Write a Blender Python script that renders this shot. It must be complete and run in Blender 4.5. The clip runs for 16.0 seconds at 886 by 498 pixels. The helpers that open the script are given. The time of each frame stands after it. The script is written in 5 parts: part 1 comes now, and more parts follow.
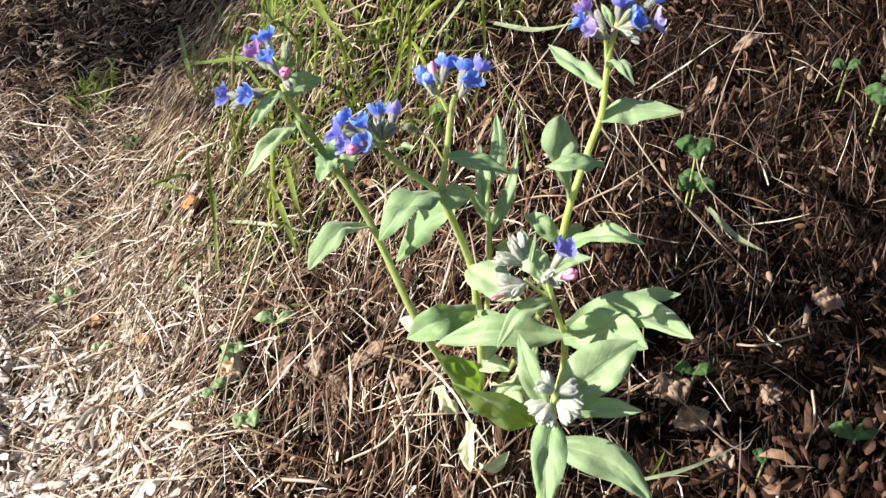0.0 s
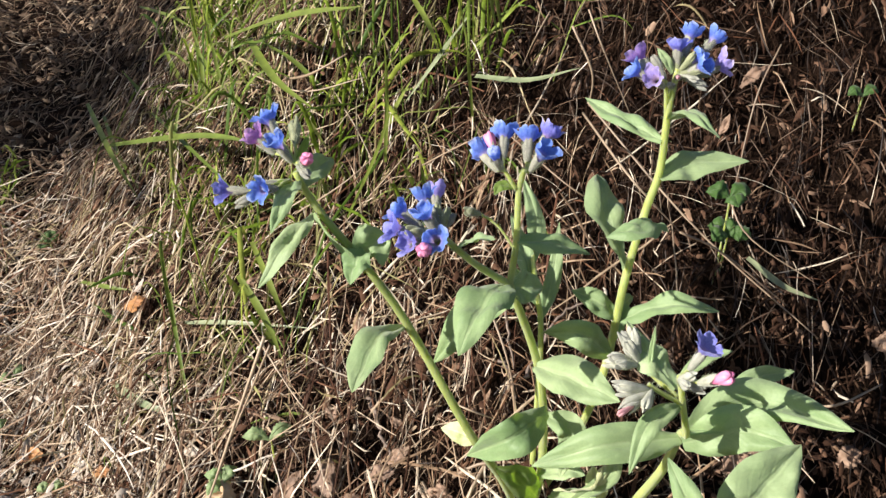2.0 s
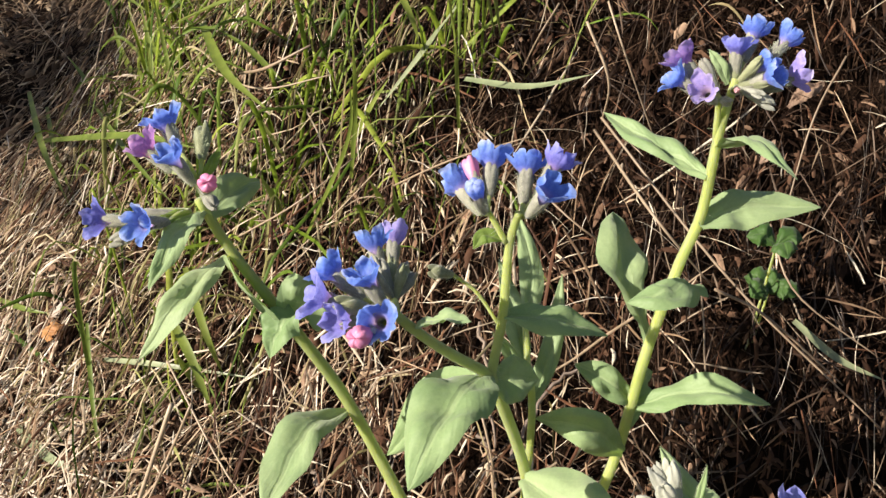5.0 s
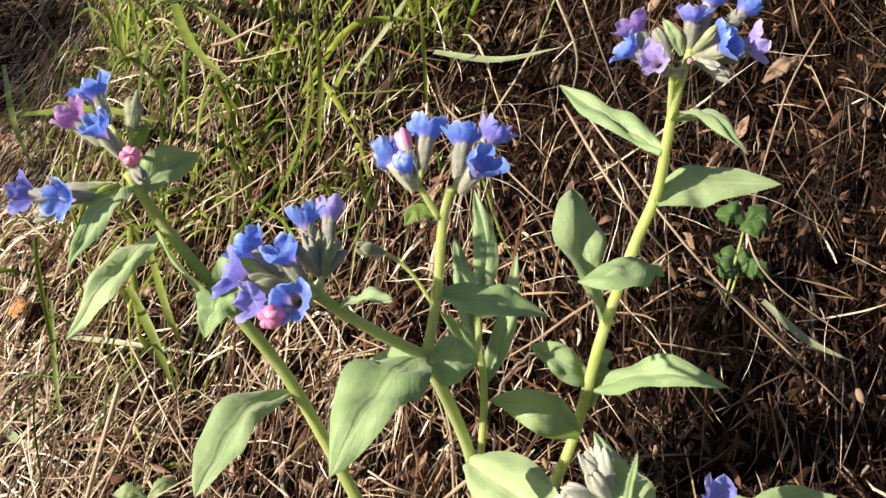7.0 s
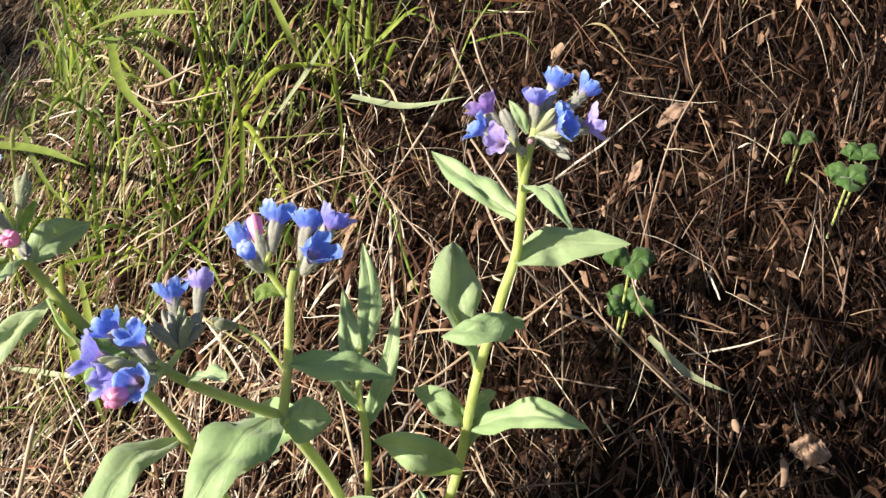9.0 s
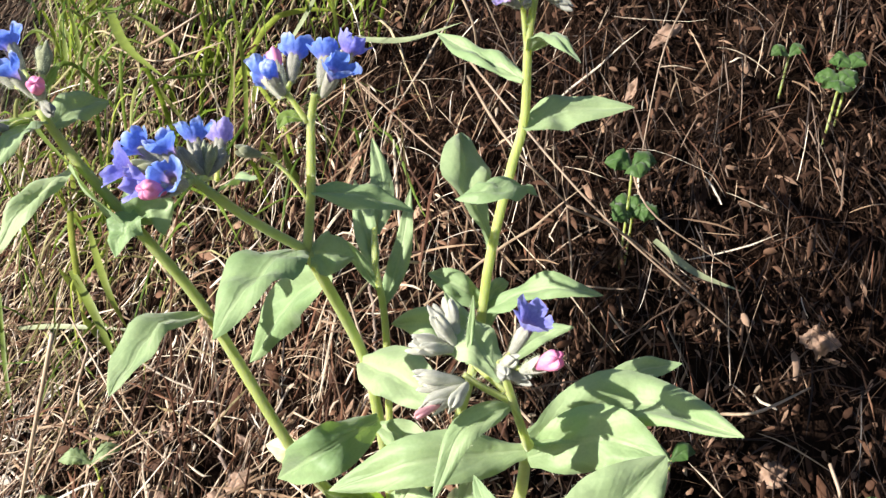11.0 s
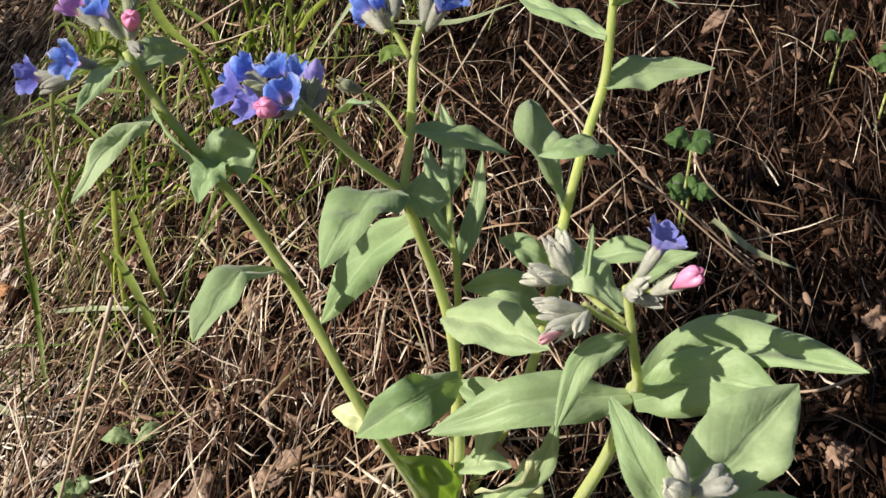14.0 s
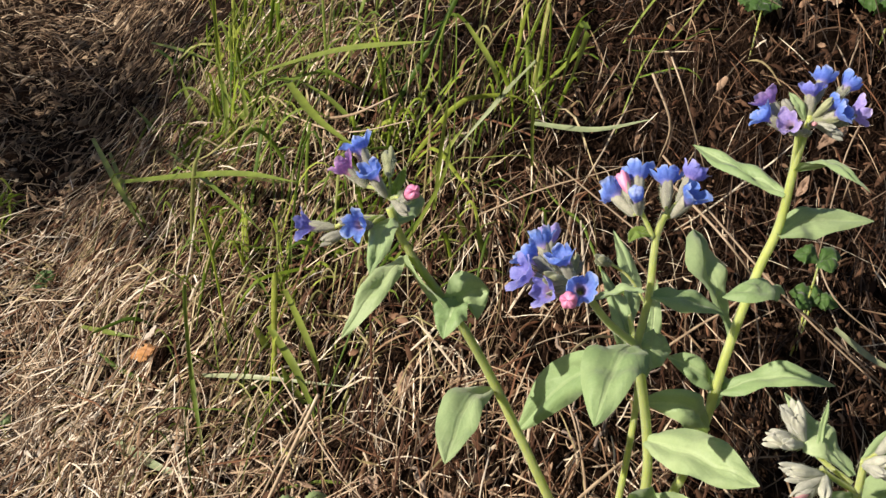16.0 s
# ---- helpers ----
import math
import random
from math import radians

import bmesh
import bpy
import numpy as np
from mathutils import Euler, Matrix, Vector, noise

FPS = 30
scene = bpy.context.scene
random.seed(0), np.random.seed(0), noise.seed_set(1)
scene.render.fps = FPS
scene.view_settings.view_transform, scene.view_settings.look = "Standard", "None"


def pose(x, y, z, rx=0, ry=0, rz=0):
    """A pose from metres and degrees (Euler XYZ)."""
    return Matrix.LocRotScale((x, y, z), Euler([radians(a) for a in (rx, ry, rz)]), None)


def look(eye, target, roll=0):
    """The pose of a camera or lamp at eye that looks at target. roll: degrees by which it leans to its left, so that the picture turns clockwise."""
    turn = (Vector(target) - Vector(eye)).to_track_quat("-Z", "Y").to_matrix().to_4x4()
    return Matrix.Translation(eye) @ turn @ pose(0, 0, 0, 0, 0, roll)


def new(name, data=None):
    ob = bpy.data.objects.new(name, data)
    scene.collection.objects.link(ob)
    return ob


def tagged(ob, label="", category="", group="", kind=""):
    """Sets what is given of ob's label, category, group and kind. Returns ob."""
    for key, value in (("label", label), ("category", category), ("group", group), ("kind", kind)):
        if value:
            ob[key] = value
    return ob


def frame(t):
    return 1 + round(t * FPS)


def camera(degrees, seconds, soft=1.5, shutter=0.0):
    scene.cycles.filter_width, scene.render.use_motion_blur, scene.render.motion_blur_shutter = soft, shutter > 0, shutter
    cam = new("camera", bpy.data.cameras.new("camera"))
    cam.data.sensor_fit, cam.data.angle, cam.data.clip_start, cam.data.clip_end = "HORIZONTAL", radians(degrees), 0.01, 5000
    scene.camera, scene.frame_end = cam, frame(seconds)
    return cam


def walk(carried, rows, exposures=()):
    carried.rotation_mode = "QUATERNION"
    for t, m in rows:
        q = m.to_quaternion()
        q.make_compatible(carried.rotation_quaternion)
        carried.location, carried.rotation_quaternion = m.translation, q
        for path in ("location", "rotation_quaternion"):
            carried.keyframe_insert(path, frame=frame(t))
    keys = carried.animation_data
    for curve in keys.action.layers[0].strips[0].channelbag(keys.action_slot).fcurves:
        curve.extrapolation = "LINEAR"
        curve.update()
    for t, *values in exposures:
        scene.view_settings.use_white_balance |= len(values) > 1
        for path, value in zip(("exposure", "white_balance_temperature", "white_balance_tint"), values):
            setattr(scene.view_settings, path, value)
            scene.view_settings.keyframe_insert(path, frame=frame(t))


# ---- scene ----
cam = camera(54.0, 16.0, soft=1.45)
PATH = [
    (0, (0.025, 0.037, 0.629), (0.013, 1.677, -0.515), -0.2),
    (0.5, (-0.018, 0.048, 0.641), (0.055, 1.699, -0.486), -0.6),
    (1, (-0.039, 0.058, 0.626), (0.163, 1.712, -0.481), -0.1),
    (1.5, (-0.041, 0.088, 0.614), (0.192, 1.753, -0.469), -0.9),
    (2, (-0.047, 0.115, 0.611), (0.191, 1.791, -0.454), -1.6),
    (2.5, (-0.055, 0.135, 0.612), (0.191, 1.819, -0.439), -1.1),
    (3, (-0.059, 0.147, 0.61), (0.184, 1.83, -0.443), -0.2),
    (3.5, (-0.063, 0.159, 0.608), (0.18, 1.837, -0.453), 0.4),
    (4, (-0.055, 0.183, 0.598), (0.194, 1.864, -0.456), 0.7),
    (4.2, (-0.046, 0.194, 0.589), (0.212, 1.878, -0.458), 1.0),
    (6.5, (-0.012, 0.221, 0.563), (0.238, 1.879, -0.527), 1.5),
    (7, (-0.003, 0.219, 0.565), (0.249, 1.872, -0.533), 1.4),
    (7.5, (0.022, 0.215, 0.578), (0.286, 1.863, -0.524), 1.4),
    (8, (0.031, 0.205, 0.594), (0.305, 1.848, -0.514), 1.5),
    (8.2, (0.035, 0.205, 0.6), (0.311, 1.847, -0.508), 1.7),
    (10.3, (0.036, 0.184, 0.583), (0.33, 1.862, -0.464), -0.2),
    (10.5, (0.03, 0.177, 0.573), (0.328, 1.866, -0.457), -0.6),
    (11, (0.021, 0.164, 0.546), (0.329, 1.86, -0.469), -0.7),
    (11.5, (0.015, 0.158, 0.524), (0.328, 1.861, -0.477), -0.9),
    (12, (0.003, 0.158, 0.509), (0.326, 1.868, -0.478), -0.7),
    (12.5, (-0.005, 0.162, 0.514), (0.319, 1.874, -0.468), -0.7),
    (13, (-0.006, 0.162, 0.517), (0.321, 1.879, -0.456), -0.3),
    (13.5, (-0.008, 0.161, 0.518), (0.321, 1.883, -0.444), -0.1),
    (14, (-0.013, 0.162, 0.52), (0.321, 1.886, -0.436), 0.3),
    (14.5, (-0.02, 0.167, 0.526), (0.314, 1.895, -0.422), 0.6),
    (15, (-0.029, 0.164, 0.536), (0.299, 1.9, -0.399), 0.7),
    (15.5, (-0.053, 0.166, 0.565), (0.272, 1.905, -0.368), 1.5),
    (16, (-0.097, 0.159, 0.583), (0.231, 1.894, -0.356), 2.2),
]
walk(cam, [(t, look(eye, target, roll)) for t, eye, target, roll in PATH], [(0.0, 1.24, 6300, 12), (1.5, 0.98, 6450, 12), (3.0, 0.80, 6800, 12), (4.2, 0.83, 6950, 12), (6.5, 1.00, 7150, 12), (8.2, 1.08, 7150, 12), (10.5, 1.46, 6450, 13), (11.2, 1.06, 6500, 13), (12.5, 0.68, 6700, 13), (14.5, 0.60, 6750, 13), (16.0, 0.64, 7150, 12)])

# ---- light ----
SUN = Vector((-0.840, -0.210, 0.500)).normalized()      # from the ground towards the sun
world = bpy.data.worlds.new("sky")
scene.world = world
world.use_nodes = True
wn = world.node_tree.nodes
sky = wn.new("ShaderNodeTexSky")
sky.sky_type, sky.sun_disc = "NISHITA", False
sky.sun_elevation = math.asin(SUN.z)
sky.sun_rotation = math.atan2(SUN.x, SUN.y)
wn["Background"].inputs["Strength"].default_value = 0.062
world.node_tree.links.new(sky.outputs["Color"], wn["Background"].inputs["Color"])
lamp = bpy.data.lights.new("sun", "SUN")
lamp.energy, lamp.angle, lamp.color = 5.0, radians(0.53), (1.0, 0.95, 0.87)
sun = new("sun", lamp)
sun.matrix_world = look(SUN * 5, (0, 0, 0))

# ---- materials ----


def shader(name):
    m = bpy.data.materials.new(name)
    m.use_nodes = True
    nt = m.node_tree
    return m, nt, nt.nodes["Principled BSDF"], nt.nodes["Material Output"]


def ramp(nt, source, stops):
    r = nt.nodes.new("ShaderNodeValToRGB")
    e = r.color_ramp.elements
    while len(e) < len(stops):
        e.new(0.5)
    for s, (pos, col) in zip(e, stops):
        s.position, s.color = pos, (*col, 1)
    nt.links.new(source, r.inputs["Fac"])
    return r.outputs["Color"]


def noise_node(nt, scale, detail=4.0, rough=0.6, coord="Object"):
    tc = nt.nodes.new("ShaderNodeTexCoord")
    n = nt.nodes.new("ShaderNodeTexNoise")
    n.inputs["Scale"].default_value, n.inputs["Detail"].default_value = scale, detail
    n.inputs["Roughness"].default_value = rough
    nt.links.new(tc.outputs[coord], n.inputs["Vector"])
    return n.outputs["Fac"]


def mix(nt, kind, fac, a, b):
    n = nt.nodes.new("ShaderNodeMix")
    n.data_type, n.blend_type = "RGBA", kind
    for sock, val in ((n.inputs[0], fac), (n.inputs[6], a), (n.inputs[7], b)):
        if isinstance(val, (float, int)):
            sock.default_value = val
        elif isinstance(val, tuple):
            sock.default_value = (*val, 1)
        else:
            nt.links.new(val, sock)
    return n.outputs[2]


def bump(nt, bsdf, height, strength, distance):
    b = nt.nodes.new("ShaderNodeBump")
    b.inputs["Strength"].default_value, b.inputs["Distance"].default_value = strength, distance
    nt.links.new(height, b.inputs["Height"])
    nt.links.new(b.outputs["Normal"], bsdf.inputs["Normal"])


def thin(nt, bsdf, out, colour, amount):
    """Lets part of the light through a thin blade or petal."""
    tr = nt.nodes.new("ShaderNodeBsdfTranslucent")
    ms = nt.nodes.new("ShaderNodeMixShader")
    ms.inputs[0].default_value = amount
    nt.links.new(colour, tr.inputs["Color"])
    nt.links.new(bsdf.outputs[0], ms.inputs[1])
    nt.links.new(tr.outputs[0], ms.inputs[2])
    nt.links.new(ms.outputs[0], out.inputs["Surface"])


def island(nt):
    g = nt.nodes.new("ShaderNodeNewGeometry")
    return g.outputs["Random Per Island"]


def obrandom(nt):
    return nt.nodes.new("ShaderNodeObjectInfo").outputs["Random"]


def straw_material(name, stops, rough=0.55, through_amount=0.12, gloss=0.12):
    m, nt, b, out = shader(name)
    base = ramp(nt, island(nt), stops)
    streak = ramp(nt, noise_node(nt, 160, 3), ((0.3, (0.62, 0.58, 0.55)), (0.7, (1.1, 1.08, 1.05))))
    col = mix(nt, "MULTIPLY", 1.0, base, streak)
    nt.links.new(col, b.inputs["Base Color"])
    b.inputs["Roughness"].default_value = rough
    b.inputs["Specular IOR Level"].default_value = gloss
    if through_amount:
        thin(nt, b, out, col, through_amount)
    return m


STRAW = straw_material("pale_straw", ((0.0, (0.03, 0.014, 0.008)), (0.20, (0.085, 0.041, 0.025)), (0.36, (0.17, 0.08, 0.045)), (0.48, (0.212, 0.147, 0.096)), (0.64, (0.36, 0.243, 0.154)), (0.82, (0.56, 0.455, 0.335)), (1.0, (0.87, 0.79, 0.65))))
# near-black stalk colour that paints in the shade of the gaps
GAP_SHADE = straw_material("rotten_litter", ((0.0, (0.006, 0.0032, 0.002)), (0.55, (0.020, 0.0112, 0.0072)), (0.85, (0.055, 0.033, 0.022)), (1.0, (0.17, 0.115, 0.08))), 0.8, 0.05, 0.03)
# paler copy of the straw colour, with strong sunlight put into it
SUNNY_STRAW = straw_material("bleached_straw", ((0.0, (0.07, 0.043, 0.028)), (0.35, (0.27, 0.185, 0.125)), (0.68, (0.62, 0.525, 0.405)), (1.0, (0.88, 0.82, 0.73))))
NEEDLE = straw_material("brown_needles", ((0.0, (0.010, 0.0060, 0.0042)), (0.45, (0.026, 0.0156, 0.0106)), (0.76, (0.068, 0.0430, 0.0300)), (0.93, (0.175, 0.127, 0.093)), (1.0, (0.46, 0.38, 0.29))), 0.45, 0.05, 0.22)
GRASS = straw_material("green_grass", ((0.0, (0.055, 0.11, 0.016)), (0.45, (0.135, 0.215, 0.036)), (0.75, (0.24, 0.31, 0.072)), (1.0, (0.46, 0.42, 0.21))), 0.45, 0.3)
FRESH = straw_material("fresh_grass", ((0.0, (0.11, 0.19, 0.02)), (0.6, (0.24, 0.34, 0.042)), (1.0, (0.40, 0.47, 0.10))), 0.42, 0.4)
DRY_GRASS = straw_material("dry_grass", ((0.0, (0.05, 0.045, 0.016)), (0.35, (0.15, 0.13, 0.055)), (0.7, (0.36, 0.30, 0.165)), (1.0, (0.66, 0.57, 0.38))), 0.5, 0.2)
CRUMB = straw_material("leaf_crumbs", ((0.0, (0.025, 0.013, 0.008)), (0.5, (0.095, 0.048, 0.029)), (0.85, (0.24, 0.14, 0.09)), (1.0, (0.44, 0.31, 0.22))), 0.7, 0.08)

FLAKE = straw_material("bleached_flakes", ((0.0, (0.40, 0.33, 0.26)), (0.5, (0.68, 0.61, 0.53)), (1.0, (0.88, 0.84, 0.78))), 0.6, 0.08)
# litter colour lightened to lift the shade up the bank
SHADE_LIFT = straw_material("shade_lightened_litter", ((0.0, (0.05, 0.035, 0.024)), (0.5, (0.17, 0.115, 0.078)), (0.85, (0.34, 0.25, 0.17)), (1.0, (0.55, 0.45, 0.33))), 0.7, 0.08)
DARK_CRUMB = straw_material("leaf_mould", ((0.0, (0.014, 0.0075, 0.0048)), (0.5, (0.052, 0.027, 0.017)), (0.85, (0.135, 0.077, 0.050)), (1.0, (0.30, 0.20, 0.14))), 0.8, 0.05, 0.1)


def strand_material(name, a, b_, through_amount):
    m, nt, b, out = shader(name)
    col = mix(nt, "MIX", obrandom(nt), a, b_)
    lines = ramp(nt, noise_node(nt, 90, 3), ((0.3, (0.72, 0.7, 0.68)), (0.7, (1.08, 1.06, 1.02))))
    col = mix(nt, "MULTIPLY", 1.0, col, lines)
    nt.links.new(col, b.inputs["Base Color"])
    b.inputs["Roughness"].default_value = 0.45
    thin(nt, b, out, col, through_amount)
    return m


BLADE = strand_material("grass_blade_green", (0.145, 0.215, 0.035), (0.25, 0.315, 0.06), 0.36)
PALE = strand_material("grass_blade_grey", (0.22, 0.27, 0.15), (0.33, 0.37, 0.22), 0.2)
DRY = strand_material("dry_stalk", (0.25, 0.178, 0.122), (0.47, 0.37, 0.27), 0.06)

# soil under the litter
SOIL, nt, b, out = shader("dark_soil")
base = ramp(nt, noise_node(nt, 45, 8), ((0.3, (0.006, 0.0036, 0.0025)), (0.55, (0.014, 0.0082, 0.0056)), (0.78, (0.036, 0.0215, 0.0145))))
broad = ramp(nt, noise_node(nt, 6, 4), ((0.3, (0.6, 0.6, 0.6)), (0.7, (1.2, 1.15, 1.1))))
near_soil = mix(nt, "MULTIPLY", 1.0, base, broad)
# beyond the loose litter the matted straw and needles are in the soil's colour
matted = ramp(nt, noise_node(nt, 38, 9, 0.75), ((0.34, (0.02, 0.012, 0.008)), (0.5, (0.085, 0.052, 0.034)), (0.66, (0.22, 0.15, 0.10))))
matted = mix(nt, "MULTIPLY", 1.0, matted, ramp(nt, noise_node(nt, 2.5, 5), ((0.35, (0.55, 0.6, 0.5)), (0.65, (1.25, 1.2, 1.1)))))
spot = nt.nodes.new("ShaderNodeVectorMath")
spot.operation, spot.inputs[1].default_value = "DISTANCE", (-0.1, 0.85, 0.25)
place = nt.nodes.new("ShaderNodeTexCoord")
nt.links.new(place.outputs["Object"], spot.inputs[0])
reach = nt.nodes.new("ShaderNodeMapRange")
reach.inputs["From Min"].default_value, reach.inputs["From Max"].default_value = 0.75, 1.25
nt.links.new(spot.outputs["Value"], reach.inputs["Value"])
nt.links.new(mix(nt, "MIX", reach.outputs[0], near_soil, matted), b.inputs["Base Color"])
b.inputs["Roughness"].default_value = 1.0
b.inputs["Specular IOR Level"].default_value = 0.05
bump(nt, b, noise_node(nt, 130, 8, 0.7), 0.8, 0.006)


def leaf_material(name, low, high, edge, amount):
    """Downy green leaf: paler veins, blotches, a fine nap of hairs."""
    m, nt, b, out = shader(name)
    blotch = ramp(nt, noise_node(nt, 38, 3, 0.5), ((0.3, low), (0.72, high)))
    each = ramp(nt, obrandom(nt), ((0.0, (0.84, 0.9, 0.84)), (1.0, (1.12, 1.07, 1.14))))
    col = mix(nt, "MULTIPLY", 1.0, blotch, each)
    uv = nt.nodes.new("ShaderNodeUVMap")
    sep = nt.nodes.new("ShaderNodeSeparateXYZ")
    nt.links.new(uv.outputs["UV"], sep.inputs[0])
    dist = nt.nodes.new("ShaderNodeMath")
    dist.operation = "ABSOLUTE"
    nt.links.new(sep.outputs["Y"], dist.inputs[0])
    rib = ramp(nt, dist.outputs[0], ((0.0, (1, 1, 1)), (0.05, (1, 1, 1)), (0.13, (0, 0, 0))))
    veins = nt.nodes.new("ShaderNodeTexWave")
    veins.wave_type, veins.bands_direction = "BANDS", "X"
    slant = nt.nodes.new("ShaderNodeMath")
    slant.operation = "MULTIPLY_ADD"
    slant.inputs[1].default_value = -0.34
    nt.links.new(dist.outputs[0], slant.inputs[0])
    nt.links.new(sep.outputs["X"], slant.inputs[2])
    comb = nt.nodes.new("ShaderNodeCombineXYZ")
    nt.links.new(slant.outputs[0], comb.inputs["X"])
    nt.links.new(sep.outputs["Y"], comb.inputs["Y"])
    nt.links.new(comb.outputs[0], veins.inputs["Vector"])
    veins.inputs["Scale"].default_value = 2.2
    veins.inputs["Distortion"].default_value = 0.8
    veins.inputs["Detail"].default_value = 1.0
    vline = ramp(nt, veins.outputs["Fac"], ((0.0, (0.16, 0.16, 0.16)), (0.3, (0, 0, 0))))
    lines = mix(nt, "LIGHTEN", 1.0, rib, vline)
    half = mix(nt, "MULTIPLY", 1.0, lines, (0.22, 0.22, 0.22))
    col = mix(nt, "MIX", half, col, edge)
    nap = ramp(nt, noise_node(nt, 1100, 2, 0.7), ((0.35, (0.95, 0.96, 0.95)), (0.68, (1.05, 1.04, 1.05))))
    col = mix(nt, "MULTIPLY", 1.0, col, nap)
    nt.links.new(col, b.inputs["Base Color"])
    b.inputs["Roughness"].default_value = 0.55
    b.inputs["Specular IOR Level"].default_value = 0.35
    b.inputs["Sheen Weight"].default_value = 0.2
    b.inputs["Sheen Roughness"].default_value = 0.5
    hgt = nt.nodes.new("ShaderNodeMath")
    hgt.operation = "MULTIPLY_ADD"
    hgt.inputs[1].default_value = -0.36
    nt.links.new(lines, hgt.inputs[0])
    nt.links.new(noise_node(nt, 150, 2, 0.45), hgt.inputs[2])
    bump(nt, b, hgt.outputs[0], 0.55, 0.0014)
    thin(nt, b, out, mix(nt, "MULTIPLY", 1.0, col, (1.35, 1.5, 0.5)), amount)
    return m


LEAF = leaf_material("downy_leaf", (0.208, 0.308, 0.138), (0.338, 0.440, 0.222), (0.46, 0.55, 0.32), 0.26)
YELLOW = leaf_material("withering_leaf", (0.44, 0.47, 0.22), (0.60, 0.61, 0.37), (0.66, 0.66, 0.48), 0.08)
# yellower, more see-through leaf copy; its colour carries the glow of sun behind
THIN = leaf_material("thin_leaf", (0.16, 0.25, 0.05), (0.27, 0.36, 0.09), (0.36, 0.43, 0.15), 0.5)
WEED = leaf_material("weed_leaf", (0.19, 0.27, 0.11), (0.32, 0.41, 0.20), (0.45, 0.52, 0.30), 0.3)
SPROUT = leaf_material("sprout_leaf", (0.035, 0.09, 0.016), (0.075, 0.155, 0.032), (0.13, 0.21, 0.065), 0.3)


def plain(name, low, high, scale, rough=0.6, amount=0.0, sheen=0.0):
    m, nt, b, out = shader(name)
    col = ramp(nt, noise_node(nt, scale, 5), ((0.3, low), (0.7, high)))
    each = ramp(nt, obrandom(nt), ((0.0, (0.85, 0.85, 0.88)), (1.0, (1.13, 1.13, 1.1))))
    col = mix(nt, "MULTIPLY", 1.0, col, each)
    nt.links.new(col, b.inputs["Base Color"])
    b.inputs["Roughness"].default_value = rough
    b.inputs["Sheen Weight"].default_value = sheen
    bump(nt, b, noise_node(nt, scale * 5, 4), 0.35, 0.0006)
    if amount:
        thin(nt, b, out, col, amount)
    return m


def petal(name, tube_col, low, high, rim):
    m, nt, b, out = shader(name)
    tc = nt.nodes.new("ShaderNodeTexCoord")
    sep = nt.nodes.new("ShaderNodeSeparateXYZ")
    nt.links.new(tc.outputs["Object"], sep.inputs[0])
    run = nt.nodes.new("ShaderNodeMapRange")
    run.inputs["From Min"].default_value, run.inputs["From Max"].default_value = 0.0085, 0.0155
    nt.links.new(sep.outputs["Z"], run.inputs["Value"])
    along = ramp(nt, run.outputs[0], ((0.0, tube_col), (0.32, low), (0.75, high), (1.0, rim)))
    fine = ramp(nt, noise_node(nt, 900, 3), ((0.3, (0.80, 0.82, 0.90)), (0.7, (1.28, 1.22, 1.08))))
    each = ramp(nt, obrandom(nt), ((0.0, (0.78, 0.82, 0.92)), (0.7, (1.1, 1.05, 1.03)), (1.0, (1.5, 1.25, 1.05))))
    col = mix(nt, "MULTIPLY", 1.0, mix(nt, "MULTIPLY", 1.0, along, fine), each)
    nt.links.new(col, b.inputs["Base Color"])
    b.inputs["Roughness"].default_value = 0.55
    b.inputs["Sheen Weight"].default_value = 0.3
    bump(nt, b, noise_node(nt, 700, 4), 0.5, 0.0006)
    thin(nt, b, out, col, 0.5)
    return m


STEM = plain("hairy_stem", (0.43, 0.51, 0.155), (0.55, 0.62, 0.245), 60, 0.6, 0.4, 0.4)
HAIR = plain("white_hairs", (0.42, 0.48, 0.30), (0.58, 0.62, 0.44), 60, 0.5, 0.35)
stem_bsdf = STEM.node_tree.nodes["Principled BSDF"].inputs
stem_bsdf["Subsurface Weight"].default_value, stem_bsdf["Subsurface Scale"].default_value = 0.7, 0.004
stem_bsdf["Subsurface Radius"].default_value = (1.0, 1.0, 0.35)
CALYX = plain("bristly_calyx", (0.18, 0.20, 0.10), (0.32, 0.34, 0.19), 260, 0.7, 0.15, 0.5)
CALYX_PALE = plain("silvery_calyx", (0.30, 0.315, 0.245), (0.52, 0.52, 0.44), 260, 0.7, 0.2, 0.5)
# whiter copy of the hairy calyx, overexposed sunlight put into its colour
CALYX_WHITE = plain("sunlit_woolly_calyx", (0.44, 0.48, 0.34), (0.69, 0.71, 0.57), 260, 0.7, 0.2, 0.5)
CALYX_DARK = plain("purplish_calyx", (0.165, 0.165, 0.135), (0.35, 0.345, 0.275), 260, 0.7, 0.12, 0.5)
BLUE = petal("blue_petal", (0.50, 0.38, 0.64), (0.13, 0.22, 0.74), (0.16, 0.32, 0.88), (0.47, 0.60, 0.97))
VIOLET = petal("violet_petal", (0.52, 0.35, 0.58), (0.22, 0.21, 0.68), (0.28, 0.31, 0.83), (0.47, 0.48, 0.92))
PURPLE = petal("purple_pink_petal", (0.50, 0.28, 0.48), (0.33, 0.17, 0.52), (0.41, 0.26, 0.66), (0.58, 0.44, 0.78))
LILAC = petal("lilac_petal", (0.50, 0.40, 0.64), (0.33, 0.28, 0.72), (0.43, 0.39, 0.84), (0.60, 0.56, 0.92))
PINK = plain("pink_bud", (0.66, 0.17, 0.36), (0.84, 0.40, 0.58), 160, 0.4, 0.25)
